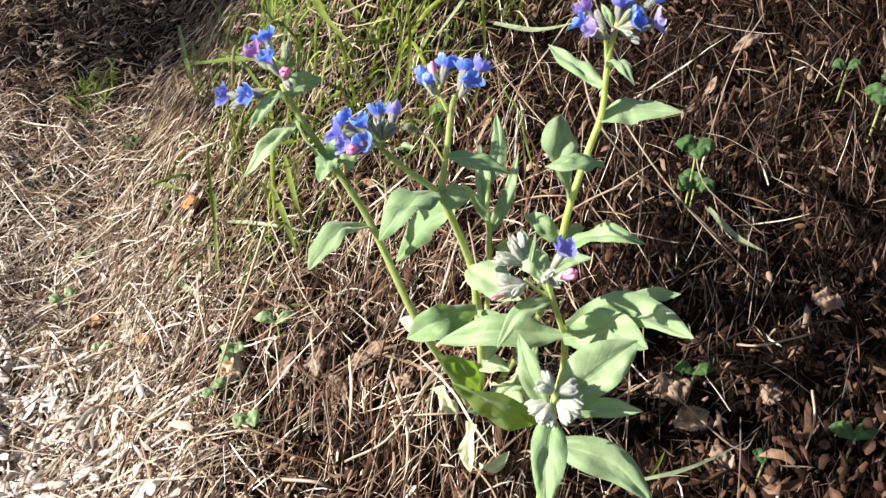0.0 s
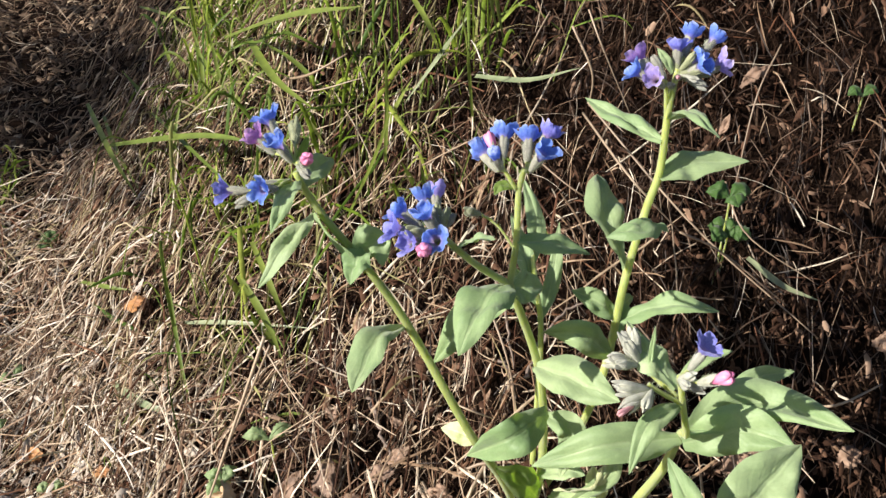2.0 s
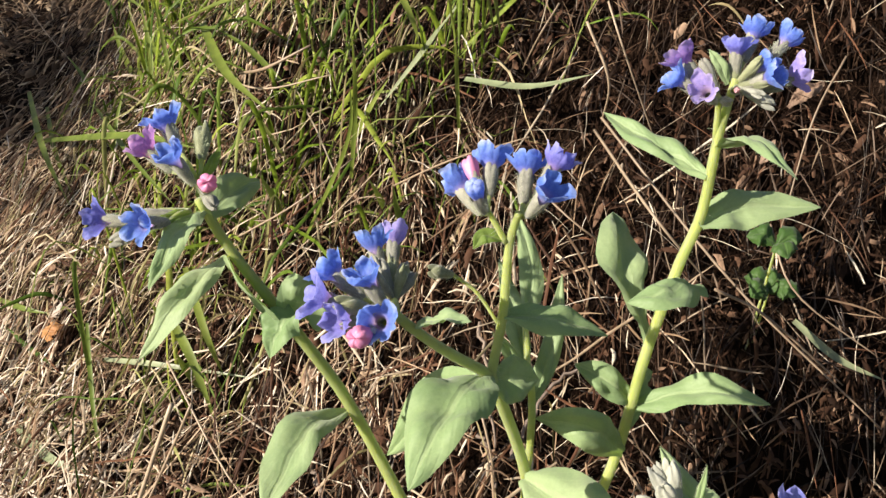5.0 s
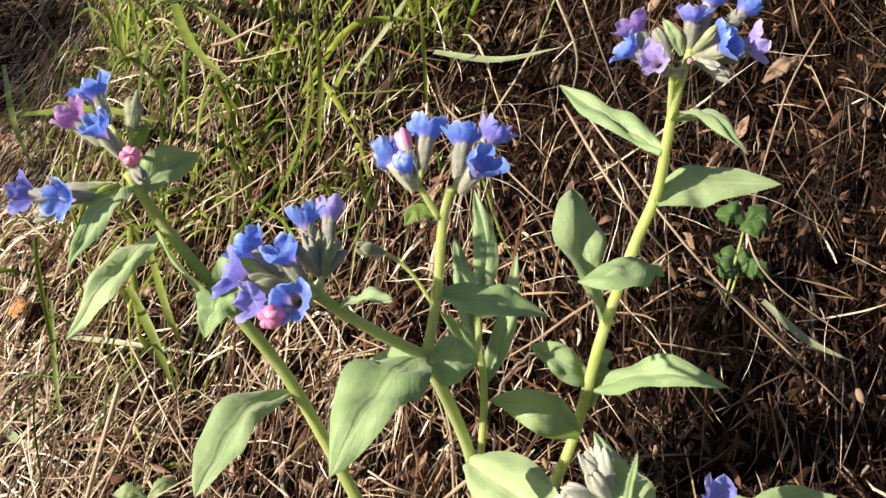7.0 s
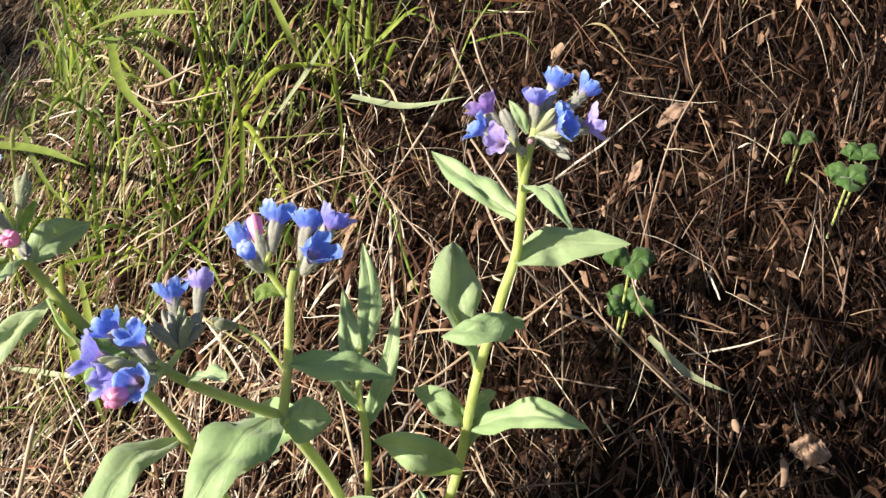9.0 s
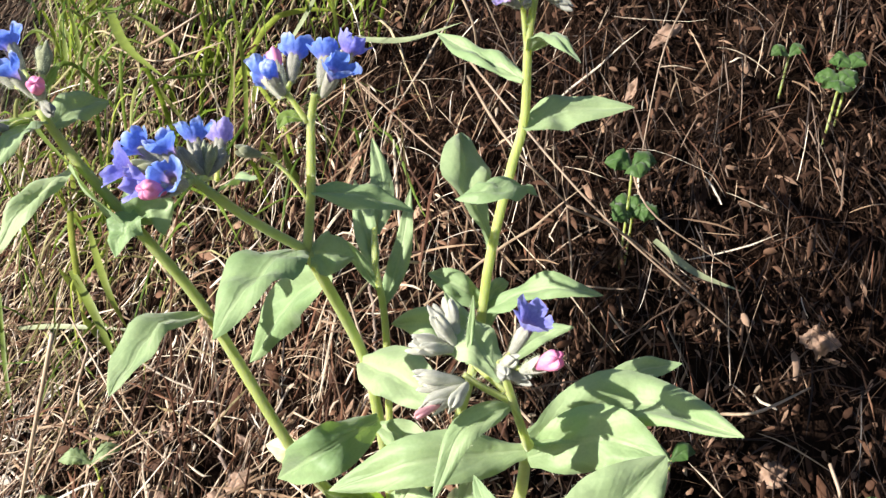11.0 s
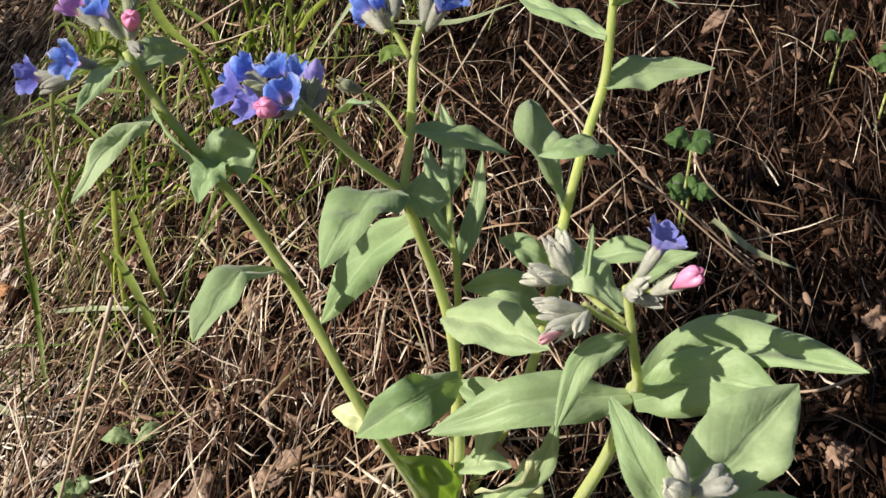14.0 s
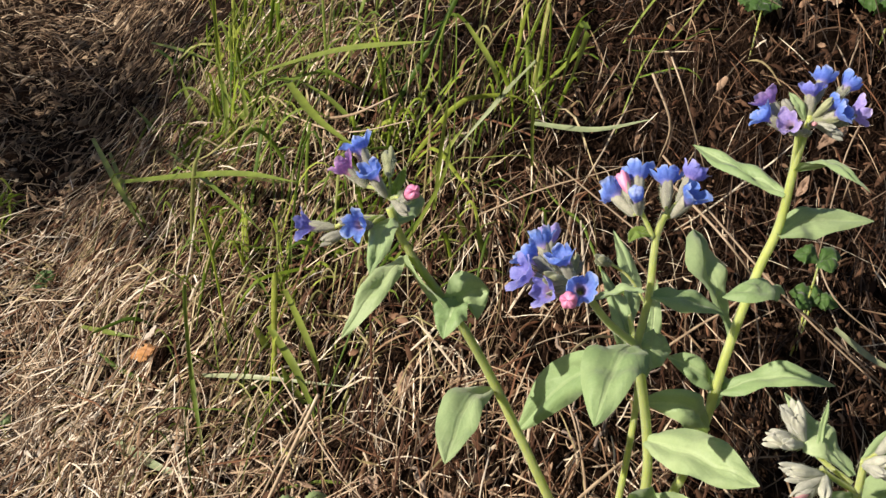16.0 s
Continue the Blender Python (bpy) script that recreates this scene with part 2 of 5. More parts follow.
FAINT = plain("faint_pink_bud", (0.62, 0.30, 0.34), (0.74, 0.45, 0.46), 110, 0.5, 0.25)
DEAD = plain("dead_brown_leaf", (0.10, 0.056, 0.036), (0.37, 0.245, 0.165), 130, 0.7, 0.1)
ORANGE = plain("orange_leaf", (0.28, 0.125, 0.045), (0.50, 0.255, 0.10), 70, 0.6, 0.2)
TAN = plain("tan_leaf", (0.46, 0.31, 0.17), (0.66, 0.50, 0.32), 60, 0.6, 0.15)
GREYLEAF = plain("bleached_leaf", (0.36, 0.30, 0.24), (0.55, 0.48, 0.41), 80, 0.7, 0.1)
TWIG = plain("twig_bark", (0.12, 0.085, 0.065), (0.27, 0.21, 0.17), 120, 0.9)
BARK = plain("bark", (0.06, 0.04, 0.028), (0.16, 0.11, 0.08), 14, 0.9)
CROWN = plain("tree_leaf", (0.04, 0.09, 0.02), (0.08, 0.14, 0.035), 20, 0.5, 0.2)

# ---- helpers of this scene ----


def soft(x):
    return np.log1p(np.exp(np.clip(x, -40, 40)))


HUMMOCKS = ((95.0, 30.0, 0.4, 0.0026), (-60.0, 88.0, 2.1, 0.0024), (28.0, -120.0, 4.0, 0.0018), (140.0, 75.0, 1.2, 0.0015), (-150.0, 60.0, 5.1, 0.0013), (45.0, 52.0, 3.3, 0.0030))


def ground_z(x, y):
    """Bank that rises to the right and away, out of a gentle floor on the left."""
    x, y = np.asarray(x, float), np.asarray(y, float)
    cx, cy = np.clip(x, -0.6, 0.42), np.clip(y, 0.22, 0.82)
    q = -0.0226 - 0.0755 * cx + 0.436 * cy - 0.5042 * cx * cx + 0.9828 * cx * cy + 0.1129 * cy * cy
    q = q + 0.25 * np.minimum(x - cx, 3.0) * (x > cx) + 0.24 * np.clip(y - cy, -0.5, 2.5)
    f = 0.07 + 0.22 * (np.clip(y, -0.5, 3.5) - 0.56)
    mound = 0.022 * np.exp(-(((x - 0.04) / 0.05) ** 2 + ((y - 0.45) / 0.045) ** 2))
    near = np.exp(-(((x + 0.1) / 0.8) ** 4 + ((y - 0.8) / 0.8) ** 4))
    hummocks = np.zeros_like(x + y)
    for kx, ky, ph, amp in HUMMOCKS:
        hummocks = hummocks + amp * np.sin(kx * x + ky * y + ph)
    return f + 0.025 * soft((q - f) / 0.025) + mound + near * hummocks


def mesh_of(name, verts, faces, material, smooth=True, uvs=None):
    me = bpy.data.meshes.new(name)
    me.from_pydata([tuple(v) for v in verts], [], faces)
    me.materials.append(material)
    if smooth:
        me.polygons.foreach_set("use_smooth", [True] * len(me.polygons))
    if uvs is not None:
        lay = me.uv_layers.new(name="UVMap")
        idx = np.empty(len(me.loops), int)
        me.loops.foreach_get("vertex_index", idx)
        lay.data.foreach_set("uv", np.asarray(uvs, float)[idx].ravel())
    me.update()
    return me


def part(name, data, parent, label=""):
    ob = new(name, data)
    ob.parent = parent
    if label:
        ob["label"] = label
    return ob


def thing(name, data, label, category, group="", kind=""):
    return tagged(new(name, data), label, category, group, kind)


def spline(points, n):
    """Smooth run through the points (Catmull-Rom), n steps in all."""
    p = np.array(points, float)
    if len(p) == 2:
        p = np.array([p[0], p.mean(0), p[1]])
    ext = np.vstack([2 * p[0] - p[1], p, 2 * p[-1] - p[-2]])
    out = []
    for s in np.linspace(0, len(p) - 1, n):
        i = min(int(s), len(p) - 2)
        t = s - i
        a, b_, c, d = ext[i:i + 4]
        out.append(0.5 * (2 * b_ + (c - a) * t + (2 * a - 5 * b_ + 4 * c - d) * t * t + (3 * b_ - a - 3 * c + d) * t ** 3))
    return np.array(out)


def unit(v):
    return v / np.maximum(np.linalg.norm(v, axis=-1, keepdims=True), 1e-9)


def frames_along(c):
    t = unit(np.gradient(c, axis=0))
    ref = np.array([0.3, -0.8, 0.5])
    s = unit(np.cross(t, ref))
    return t, s, np.cross(s, t)


def tube(points, radii, n=24, sides=8, hairs=0, hair_len=0.0012, seed=1):
    c = spline(points, n)
    r = np.interp(np.linspace(0, 1, n), np.linspace(0, 1, len(radii)), radii)
    t, s, w = frames_along(c)
    ang = np.linspace(0, 2 * np.pi, sides, endpoint=False)
    ring = s[:, None] * np.cos(ang)[None, :, None] + w[:, None] * np.sin(ang)[None, :, None]
    wob = 1 + 0.10 * np.sin(ang * 5 + 0.7)[None, :]
    v = (c[:, None] + ring * (r[:, None] * wob)[..., None]).reshape(-1, 3)
    f = []
    for i in range(n - 1):
        for k in range(sides):
            a, b_ = i * sides + k, i * sides + (k + 1) % sides
            f.append((a, b_, b_ + sides, a + sides))
    f.append(tuple(range(sides))[::-1])
    f.append(tuple((n - 1) * sides + k for k in range(sides)))
    hv, hf = [], []
    rng = np.random.default_rng(seed)
    for _ in range(hairs):
        u, a = rng.uniform(0, n - 1.001), rng.uniform(0, 2 * np.pi)
        i = int(u)
        cc = c[i] + (c[i + 1] - c[i]) * (u - i)
        d = s[i] * math.cos(a) + w[i] * math.sin(a)
        p0 = cc + d * r[i] * 0.95
        tip = p0 + (d + rng.normal(0, 0.35, 3)) * hair_len * rng.uniform(0.5, 1.3)
        side = t[i] * 0.00006
        k = len(hv)
        hv += [p0 - side, p0 + side, tip]
        hf.append((k, k + 1, k + 2))
    return v, f, hv, hf


def strip(points, half, n=10, facing=(0, -0.6, 0.8), fold=0.35, tip=0.04, base=0.7, twist=0.0):
    """A grass blade: tapering, folded along its midrib."""
    c = spline(points, n)
    t = unit(np.gradient(c, axis=0))
    s = unit(np.cross(t, np.array(facing, float)))
    w = np.cross(s, t)
    u = np.linspace(0, 1, n)
    a = twist * u
    s2 = s * np.cos(a)[:, None] + w * np.sin(a)[:, None]
    w2 = np.cross(s2, t)
    prof = half * np.minimum(base + (1 - base) * u / 0.3, 1) * np.where(u < 0.35, 1, 1 - (1 - tip) * np.clip((u - 0.35) / 0.65, 0, 1) ** 1.4)
    left = c - s2 * prof[:, None] + w2 * (prof * fold)[:, None]
    right = c + s2 * prof[:, None] + w2 * (prof * fold)[:, None]
    v = np.stack([left, c, right], 1).reshape(-1, 3)
    f = []
    for i in range(n - 1):
        f += [(3 * i, 3 * i + 1, 3 * i + 4, 3 * i + 3), (3 * i + 1, 3 * i + 2, 3 * i + 5, 3 * i + 4)]
    return v, f


def leaf_mesh(base, mid, tip, half, up=(-0.2, -0.45, 0.87), fold=0.62, wave=0.15, roll=0.54, widest=0.42, foot=0.3, nu=18, nv=8, seed=0, material=None, teeth=0.0, crumple=0.0):
    """Pointed oval leaf on a curved midrib, with a fold, a wavy margin and short hairs along it."""
    rng = np.random.default_rng(seed)
    mid = np.array(mid, float)
    c = spline([base, mid, tip], nu)
    t = unit(np.gradient(c, axis=0))
    s = unit(np.cross(t, np.array(up, float)))
    w = np.cross(s, t)
    u = np.linspace(0, 1, nu)
    k = math.log(0.5) / math.log(widest)
    prof = half * np.maximum(np.sin(np.pi * u ** k) ** 0.82, foot * np.clip(1 - u / 0.35, 0, 1) ** 0.6)
    prof[-1] = half * 0.015
    if teeth:
        prof = prof * (1 + teeth * np.where(np.arange(nu) % 2, 1, -1))
    ph = rng.uniform(0, 6.28, 4)
    v, uv = [], []
    for i in range(nu):
        for j in range(nv + 1):
            q = 2 * j / nv - 1
            lift = abs(q) ** 1.1 * fold - roll * abs(q) ** 3.2 + wave * q * q * (math.sin(9 * u[i] + ph[0] + (1.7 if q > 0 else 0)) + 0.6 * math.sin(17 * u[i] + ph[1] + (2.1 if q > 0 else 0)))
            lift += 0.035 * math.sin(22 * u[i] - 5 * abs(q) + ph[2]) * (1 - abs(q)) * 2
            lop = 1 + 0.10 * math.sin(5 * u[i] + ph[3]) * q
            lift += 0.42 * noise.noise(Vector((u[i] * 4.5, q * 1.6, seed * 3.7))) + 0.06 * noise.noise(Vector((u[i] * 14, q * 4, seed * 1.3)))
            if crumple:
                lift += crumple * (noise.noise(Vector((u[i] * 4, q * 2.2, seed * 2.1))) + 0.6 * noise.noise(Vector((u[i] * 10, q * 5, seed * 0.7))))
            v.append(c[i] + s[i] * prof[i] * q * lop * (1 - 0.15 * abs(q) * fold) + w[i] * prof[i] * lift)
            uv.append((u[i], q))
    f = []
    for i in range(nu - 1):
        for j in range(nv):
            a = i * (nv + 1) + j
            f.append((a, a + 1, a + nv + 2, a + nv + 1))
    return mesh_of("leaf", v, f, material or LEAF, True, uv)


# ---- the ground: one sheet out to the distance ----
def axis_steps(lo, hi, fine, far):
    inner = np.arange(lo, hi + fine / 2, fine)
    outer = np.geomspace(fine * 2, far, 26)
    return np.concatenate([lo - outer[::-1], inner, hi + outer])


gx, gy = axis_steps(-0.75, 0.6, 0.011, 120.0), axis_steps(0.1, 1.7, 0.011, 120.0)
X, Y = np.meshgrid(gx, gy, indexing="ij")
Z = ground_z(X, Y)
near = (X > -1) & (X < 0.9) & (Y > -0.2) & (Y < 2.0)
for i, j in np.argwhere(near):
    p = Vector((X[i, j], Y[i, j], 0.0))
    foot = math.exp(-((p.x - 0.05) ** 2 + (p.y - 0.44) ** 2) / 0.0025)
    Z[i, j] += 0.010 * noise.noise(p * 22) + 0.005 * noise.noise(p * 60) - 0.021 + 0.012 * foot
nx, ny = X.shape
idx = np.arange(nx * ny).reshape(nx, ny)
quads = np.stack([idx[:-1, :-1], idx[1:, :-1], idx[1:, 1:], idx[:-1, 1:]], -1).reshape(-1, 4)
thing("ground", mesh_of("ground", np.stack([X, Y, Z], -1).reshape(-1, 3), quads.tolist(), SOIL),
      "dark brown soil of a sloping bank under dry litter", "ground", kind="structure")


# ---- litter: what nobody could count ----
def fibres(name, n, where, length, width, lift, heading, material, label, category, seed, segs=5, curl=0.6, rise=0.0, crinkle=0.0):
    """Loose stalks that lie over the ground: each a bent folded strip of its own.
    where(rng, n) -> x, y; heading(rng, x, y) -> angle; rise: how far the far end stands up, in its own length."""
    rng = np.random.default_rng(seed)
    x, y = where(rng, n)
    n = len(x)
    ang = heading(rng, x, y)
    ln = (length[0] + (length[1] - length[0]) * rng.uniform(0, 1, n) ** 1.5) * rng.choice([1, 1, 0.6], n)
    wd = width[0] + (width[1] - width[0]) * rng.uniform(0, 1, n) ** 1.7
    h0 = lift[0] + (lift[1] - lift[0]) * rng.uniform(0, 1, n) ** 1.8
    bend = rng.normal(0, curl, n)
    arch = rng.uniform(-0.06, 0.22, n) * (1 if rise else min(1, curl / 0.4))
    tilt = rng.normal(0, 0.24, n)
    up = np.abs(rng.normal(rise, rise * 0.45, n)) if rise else np.zeros(n)
    u = np.linspace(0, 1, segs + 1)[None, :]
    th = ang[:, None] + bend[:, None] * u + crinkle * rng.normal(0, 1, (n, segs + 1))
    flat = np.sqrt(np.clip(1 - np.minimum(up, 0.97) ** 2, 0.05, 1))[:, None]
    step = ln[:, None] / segs * flat
    dx, dy = np.cos(th) * step, np.sin(th) * step
    px = x[:, None] + np.cumsum(dx, 1) - dx
    py = y[:, None] + np.cumsum(dy, 1) - dy
    droop = u if not rise else u - 0.5 * u ** 3
    g = ground_z(px, py)
    bed = g if rise else 0.35 * g + 0.65 * (g[:, :1] * (1 - u) + g[:, -1:] * u)
    pz = bed + h0[:, None] + ln[:, None] * (arch[:, None] * np.sin(np.pi * u) + tilt[:, None] * (u - 0.4) * 0.5 + up[:, None] * droop)
    pz = np.maximum(pz, g + min(lift[0], 0.0) - 0.003)
    c = np.stack([px, py, pz], -1)
    t = unit(np.gradient(c, axis=1))
    ref = unit(np.array([[-0.1, -0.5, 0.85]]) + rng.normal(0, 0.55, (n, 3)))[:, None, :]
    s = unit(np.cross(t, np.broadcast_to(ref, t.shape)))
    w = np.cross(s, t)
    taper = np.clip(np.minimum(0.55 + u * 2, (1.02 - u) * 3.2), 0.12, 1)
    hw = (wd[:, None] / 2 * taper)[..., None]
    v = np.stack([c - s * hw, c + w * hw * 0.6, c + s * hw], 2)
    k = 3 * (segs + 1)
    b0 = np.arange(n)[:, None] * k
    f = []
    for i in range(segs):
        for a in (0, 1):
            f.append(np.concatenate([b0 + 3 * i + a, b0 + 3 * i + a + 1, b0 + 3 * i + a + 4, b0 + 3 * i + a + 3], 1))
    me = mesh_of(name, v.reshape(-1, 3), np.stack(f, 1).reshape(-1, 4).tolist(), material)
    return thing(name, me, label, category, kind="stuff")


def area(x0, x1, y0, y1, keep):
    """Random places in a box that thin out raggedly at its rim; keep(x, y) gives the chance that a place stays."""
    def pick(rng, n):
        x, y = rng.uniform(x0, x1, n), rng.uniform(y0, y1, n)
        fade = 0.13 * min(x1 - x0, y1 - y0)
        rim = np.minimum(np.minimum(x - x0, x1 - x), np.minimum(y - y0, y1 - y))
        ragged = np.clip(rim / fade - 0.6 * (1 - patches(x, y, 0.09, 21)) * (rim < fade), 0, 1)
        k = rng.uniform(0, 1, n) < keep(x, y) * ragged
        return x[k], y[k]
    return pick


def step01(v, a, b_):
    t = np.clip((v - a) / (b_ - a), 0, 1)
    return t * t * (3 - 2 * t)


def patches(x, y, size, seed):
    r = np.random.default_rng(seed)
    out = np.zeros_like(x)
    for _ in range(5):
        a, ph = r.uniform(0, 6.28), r.uniform(0, 6.28)
        out += np.sin((x * np.cos(a) + y * np.sin(a)) / size * r.uniform(0.7, 1.5) * 6.28 + ph)
    return 0.5 + out / 6


def right_side(x, y):
    """0 on the pale straw of the left, 1 on the dark needle litter of the right."""
    return step01(x + 0.10 * (0.6 - y) + 0.8 * np.clip(y - 0.6, 0, 0.2) + 0.05 * (patches(x, y, 0.16, 4) - 0.5), 0.05, 0.17)


def any_way(rng, x, y):
    return rng.uniform(0, 6.28, len(x))


def down_slope(rng, x, y):
    return np.where(rng.uniform(0, 1, len(x)) < 0.3, rng.normal(-2.0, 0.5, len(x)), rng.uniform(0, 6.28, len(x)))


def bank_way(rng, x, y):
    """Loose on the flat, combed downhill where the bank is steeper."""
    n = len(x)
    return np.where(rng.uniform(0, 1, n) < 0.42 * step01(x, -0.2, -0.05), rng.normal(-1.75, 0.4, n), rng.uniform(0, 6.28, n))


def sheltered(x, y):
    """1 where the straw thins out up the bank on the left."""
    return step01(y, 1.0, 1.14) * (x < 0.0)


NEAR = (-0.62, 0.48, 0.28, 1.1)


def tuft_zone(x, y):
    """The green grass stands in a belt behind the flowers."""
    d = np.exp(-(((x + 0.08) / 0.08) ** 2 + ((y - 0.80) / 0.15) ** 2)) + 0.75 * np.exp(-(((x - 0.05) / 0.10) ** 2 + ((y - 0.74) / 0.09) ** 2))
    d += 0.6 * np.exp(-(((x + 0.145) / 0.045) ** 2 + ((y - 1.0) / 0.12) ** 2))
    d += 0.6 * np.exp(-(((x + 0.11) / 0.07) ** 2 + ((y - 0.65) / 0.10) ** 2))
    d += 0.8 * np.exp(-(((x + 0.395) / 0.022) ** 2 + ((y - 0.90) / 0.03) ** 2))
    return np.clip(d, 0, 1) * np.clip(0.3 + patches(x, y, 0.07, 6), 0.1, 1)


def clumps(x, y):
    return np.clip(-0.12 + 1.7 * patches(x, y, 0.032, 1) * (0.45 + 0.9 * patches(x, y, 0.11, 7)), 0.05, 1) * (1 - 0.45 * tuft_zone(x, y))


# bottom layer: its dark colour stands for shade between the stalks
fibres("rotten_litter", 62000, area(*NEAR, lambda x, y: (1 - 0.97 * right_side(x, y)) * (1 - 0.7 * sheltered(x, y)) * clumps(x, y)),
       (0.008, 0.040), (0.0005, 0.0016), (-0.016, -0.004), bank_way, GAP_SHADE, "stalks matted on the soil, darkened like the shade in the gaps", "litter", 41, segs=3, curl=0.4, crinkle=0.12)
fibres("straw_litter", 42000, area(*NEAR, lambda x, y: (1 - 0.97 * right_side(x, y)) * (1 - 0.7 * sheltered(x, y)) * clumps(x, y)),
       (0.008, 0.040), (0.0004, 0.0013), (0.003, 0.027), bank_way, STRAW, "matted pale dry straw lying over the bank", "straw", 11, segs=4, curl=0.2, crinkle=0.06)
fibres("straw_litter", 4600, area(-0.62, 0.25, 0.28, 1.1, lambda x, y: (1 - 0.9 * right_side(x, y)) * (1 - 0.8 * sheltered(x, y)) * clumps(x, y)),
       (0.04, 0.11), (0.0007, 0.0019), (0.006, 0.030), bank_way, STRAW, "longer pale dry stalks on top of the matted straw", "straw", 12, segs=6, curl=0.13, crinkle=0.04)
# near-white wisps paint the bright highlights of the straw
fibres("straw_wisps", 9000, area(-0.6, 0.3, 0.3, 1.1, lambda x, y: (1 - 0.9 * right_side(x, y)) * clumps(x, y)),
       (0.012, 0.05), (0.0003, 0.0010), (0.010, 0.030), bank_way, SUNNY_STRAW, "fine wisps lying on top of the straw, coloured pale as highlights", "straw", 25, segs=5, curl=0.34, crinkle=0.06)
fibres("straw_chaff", 27000, area(*NEAR, lambda x, y: (1 - 0.93 * right_side(x, y)) * clumps(x, y)),
       (0.004, 0.014), (0.0006, 0.0022), (-0.004, 0.023), any_way, STRAW, "broken pale chaff and husks between the stalks", "chaff", 17, segs=3, curl=0.5, crinkle=0.2)
# the same painted gap shade under the brown needles
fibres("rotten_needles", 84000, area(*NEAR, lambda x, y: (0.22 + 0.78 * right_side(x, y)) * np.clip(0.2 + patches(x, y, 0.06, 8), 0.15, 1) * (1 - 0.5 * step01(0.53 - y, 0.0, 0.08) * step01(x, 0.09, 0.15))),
       (0.010, 0.040), (0.0005, 0.0014), (-0.016, -0.003), down_slope, GAP_SHADE, "needles matted on the soil, darkened like the shade in the gaps", "needles", 42, segs=3, curl=0.25, crinkle=0.06)
fibres("needle_litter", 25000, area(*NEAR, lambda x, y: (0.22 + 0.78 * right_side(x, y)) * np.clip(0.2 + patches(x, y, 0.06, 8), 0.15, 1) * (1 - 0.5 * step01(0.53 - y, 0.0, 0.08) * step01(x, 0.09, 0.15))),
       (0.012, 0.044), (0.0004, 0.0011), (-0.006, 0.026), down_slope, NEEDLE, "brown fallen needles and dry stalks on the bank", "needles", 13, segs=4, curl=0.13, crinkle=0.03)
fibres("pale_stalks", 1500, area(0.0, 0.48, 0.28, 0.95, lambda x, y: right_side(x, y) * (1 - 0.45 * step01(x, 0.11, 0.22)) * (1 - 0.7 * step01(0.56 - y, 0.0, 0.1))),
       (0.015, 0.06), (0.0003, 0.0009), (0.006, 0.030), down_slope, STRAW, "thin pale dry stalks scattered over the brown needles", "straw", 14, segs=6, curl=0.18, crinkle=0.04)
fibres("leaf_crumbs", 13000, area(*NEAR, lambda x, y: np.clip(patches(x, y, 0.1, 3), 0.15, 1) * (1 - 0.88 * right_side(x, y))),
       (0.005, 0.018), (0.0015, 0.006), (-0.006, 0.020), any_way, CRUMB, "crumbled bits of brown dead leaves in the litter", "leaf litter", 15, segs=3, curl=0.5)
fibres("soil_crumbs", 13000, area(0.04, 0.48, 0.28, 0.9, lambda x, y: right_side(x, y) * np.clip(0.15 + patches(x, y, 0.05, 12), 0.1, 1)),
       (0.003, 0.013), (0.0009, 0.0036), (-0.010, 0.010), any_way, DARK_CRUMB, "dark crumbled leaf mould between the brown needles", "leaf litter", 28, segs=3, curl=0.6, crinkle=0.3)
# paler straw colour stands in for the overexposed light at lower left
fibres("bleached_straw", 26000, area(-0.60, -0.08, 0.3, 1.0, lambda x, y: step01(-x + 0.6 * (0.58 - y), 0.06, 0.25) * clumps(x, y)),
       (0.012, 0.055), (0.0008, 0.0018), (0.004, 0.022), any_way, SUNNY_STRAW, "pale straw at the foot of the bank, coloured for stronger sun", "straw", 23, segs=4, curl=0.22, crinkle=0.06)
fibres("bleached_scraps", 3200, area(-0.55, -0.12, 0.3, 0.75, lambda x, y: step01(-x + 0.5 * (0.55 - y), 0.12, 0.32) * clumps(x, y)),
       (0.008, 0.03), (0.002, 0.006), (0.004, 0.018), any_way, GREYLEAF, "bleached scraps of leaf and bark among the straw", "leaf litter", 18, segs=3, curl=0.5)
fibres("bleached_flakes", 2300, area(-0.50, -0.14, 0.40, 0.66, lambda x, y: step01(-x + 0.9 * (0.56 - y), 0.20, 0.34)),
       (0.008, 0.030), (0.0022, 0.008), (0.012, 0.026), any_way, FLAKE, "broad sun-bleached flakes of bark and leaf on the straw", "leaf litter", 29, segs=4, curl=0.3, crinkle=0.12)
fibres("bleached_stalks", 1100, area(-0.56, -0.10, 0.28, 0.95, lambda x, y: step01(-x + 0.6 * (0.58 - y), 0.06, 0.30)),
       (0.04, 0.11), (0.0008, 0.0018), (0.010, 0.028), any_way, SUNNY_STRAW, "long straight bleached stalks strewn over the straw", "straw", 37, segs=5, curl=0.10, crinkle=0.03)
fibres("brown_flakes", 1300, area(0.14, 0.48, 0.28, 0.47, lambda x, y: step01(0.425 - y, 0.0, 0.03) * step01(x, 0.15, 0.2)),
       (0.006, 0.022), (0.002, 0.007), (0.004, 0.016), any_way, CRUMB, "lit brown leaf flakes at the foot of the dark bank", "leaf litter", 30, segs=3, curl=0.5, crinkle=0.2)
fibres("far_litter", 7000, area(-1.5, 0.9, 0.9, 2.4, lambda x, y: np.clip(0.2 + 0.7 * patches(x, y, 0.15, 2), 0.1, 1)),
       (0.02, 0.07), (0.0008, 0.0018), (0.0, 0.016), any_way, NEEDLE, "brown dry litter further up the bank", "litter", 16, segs=4, curl=0.5)
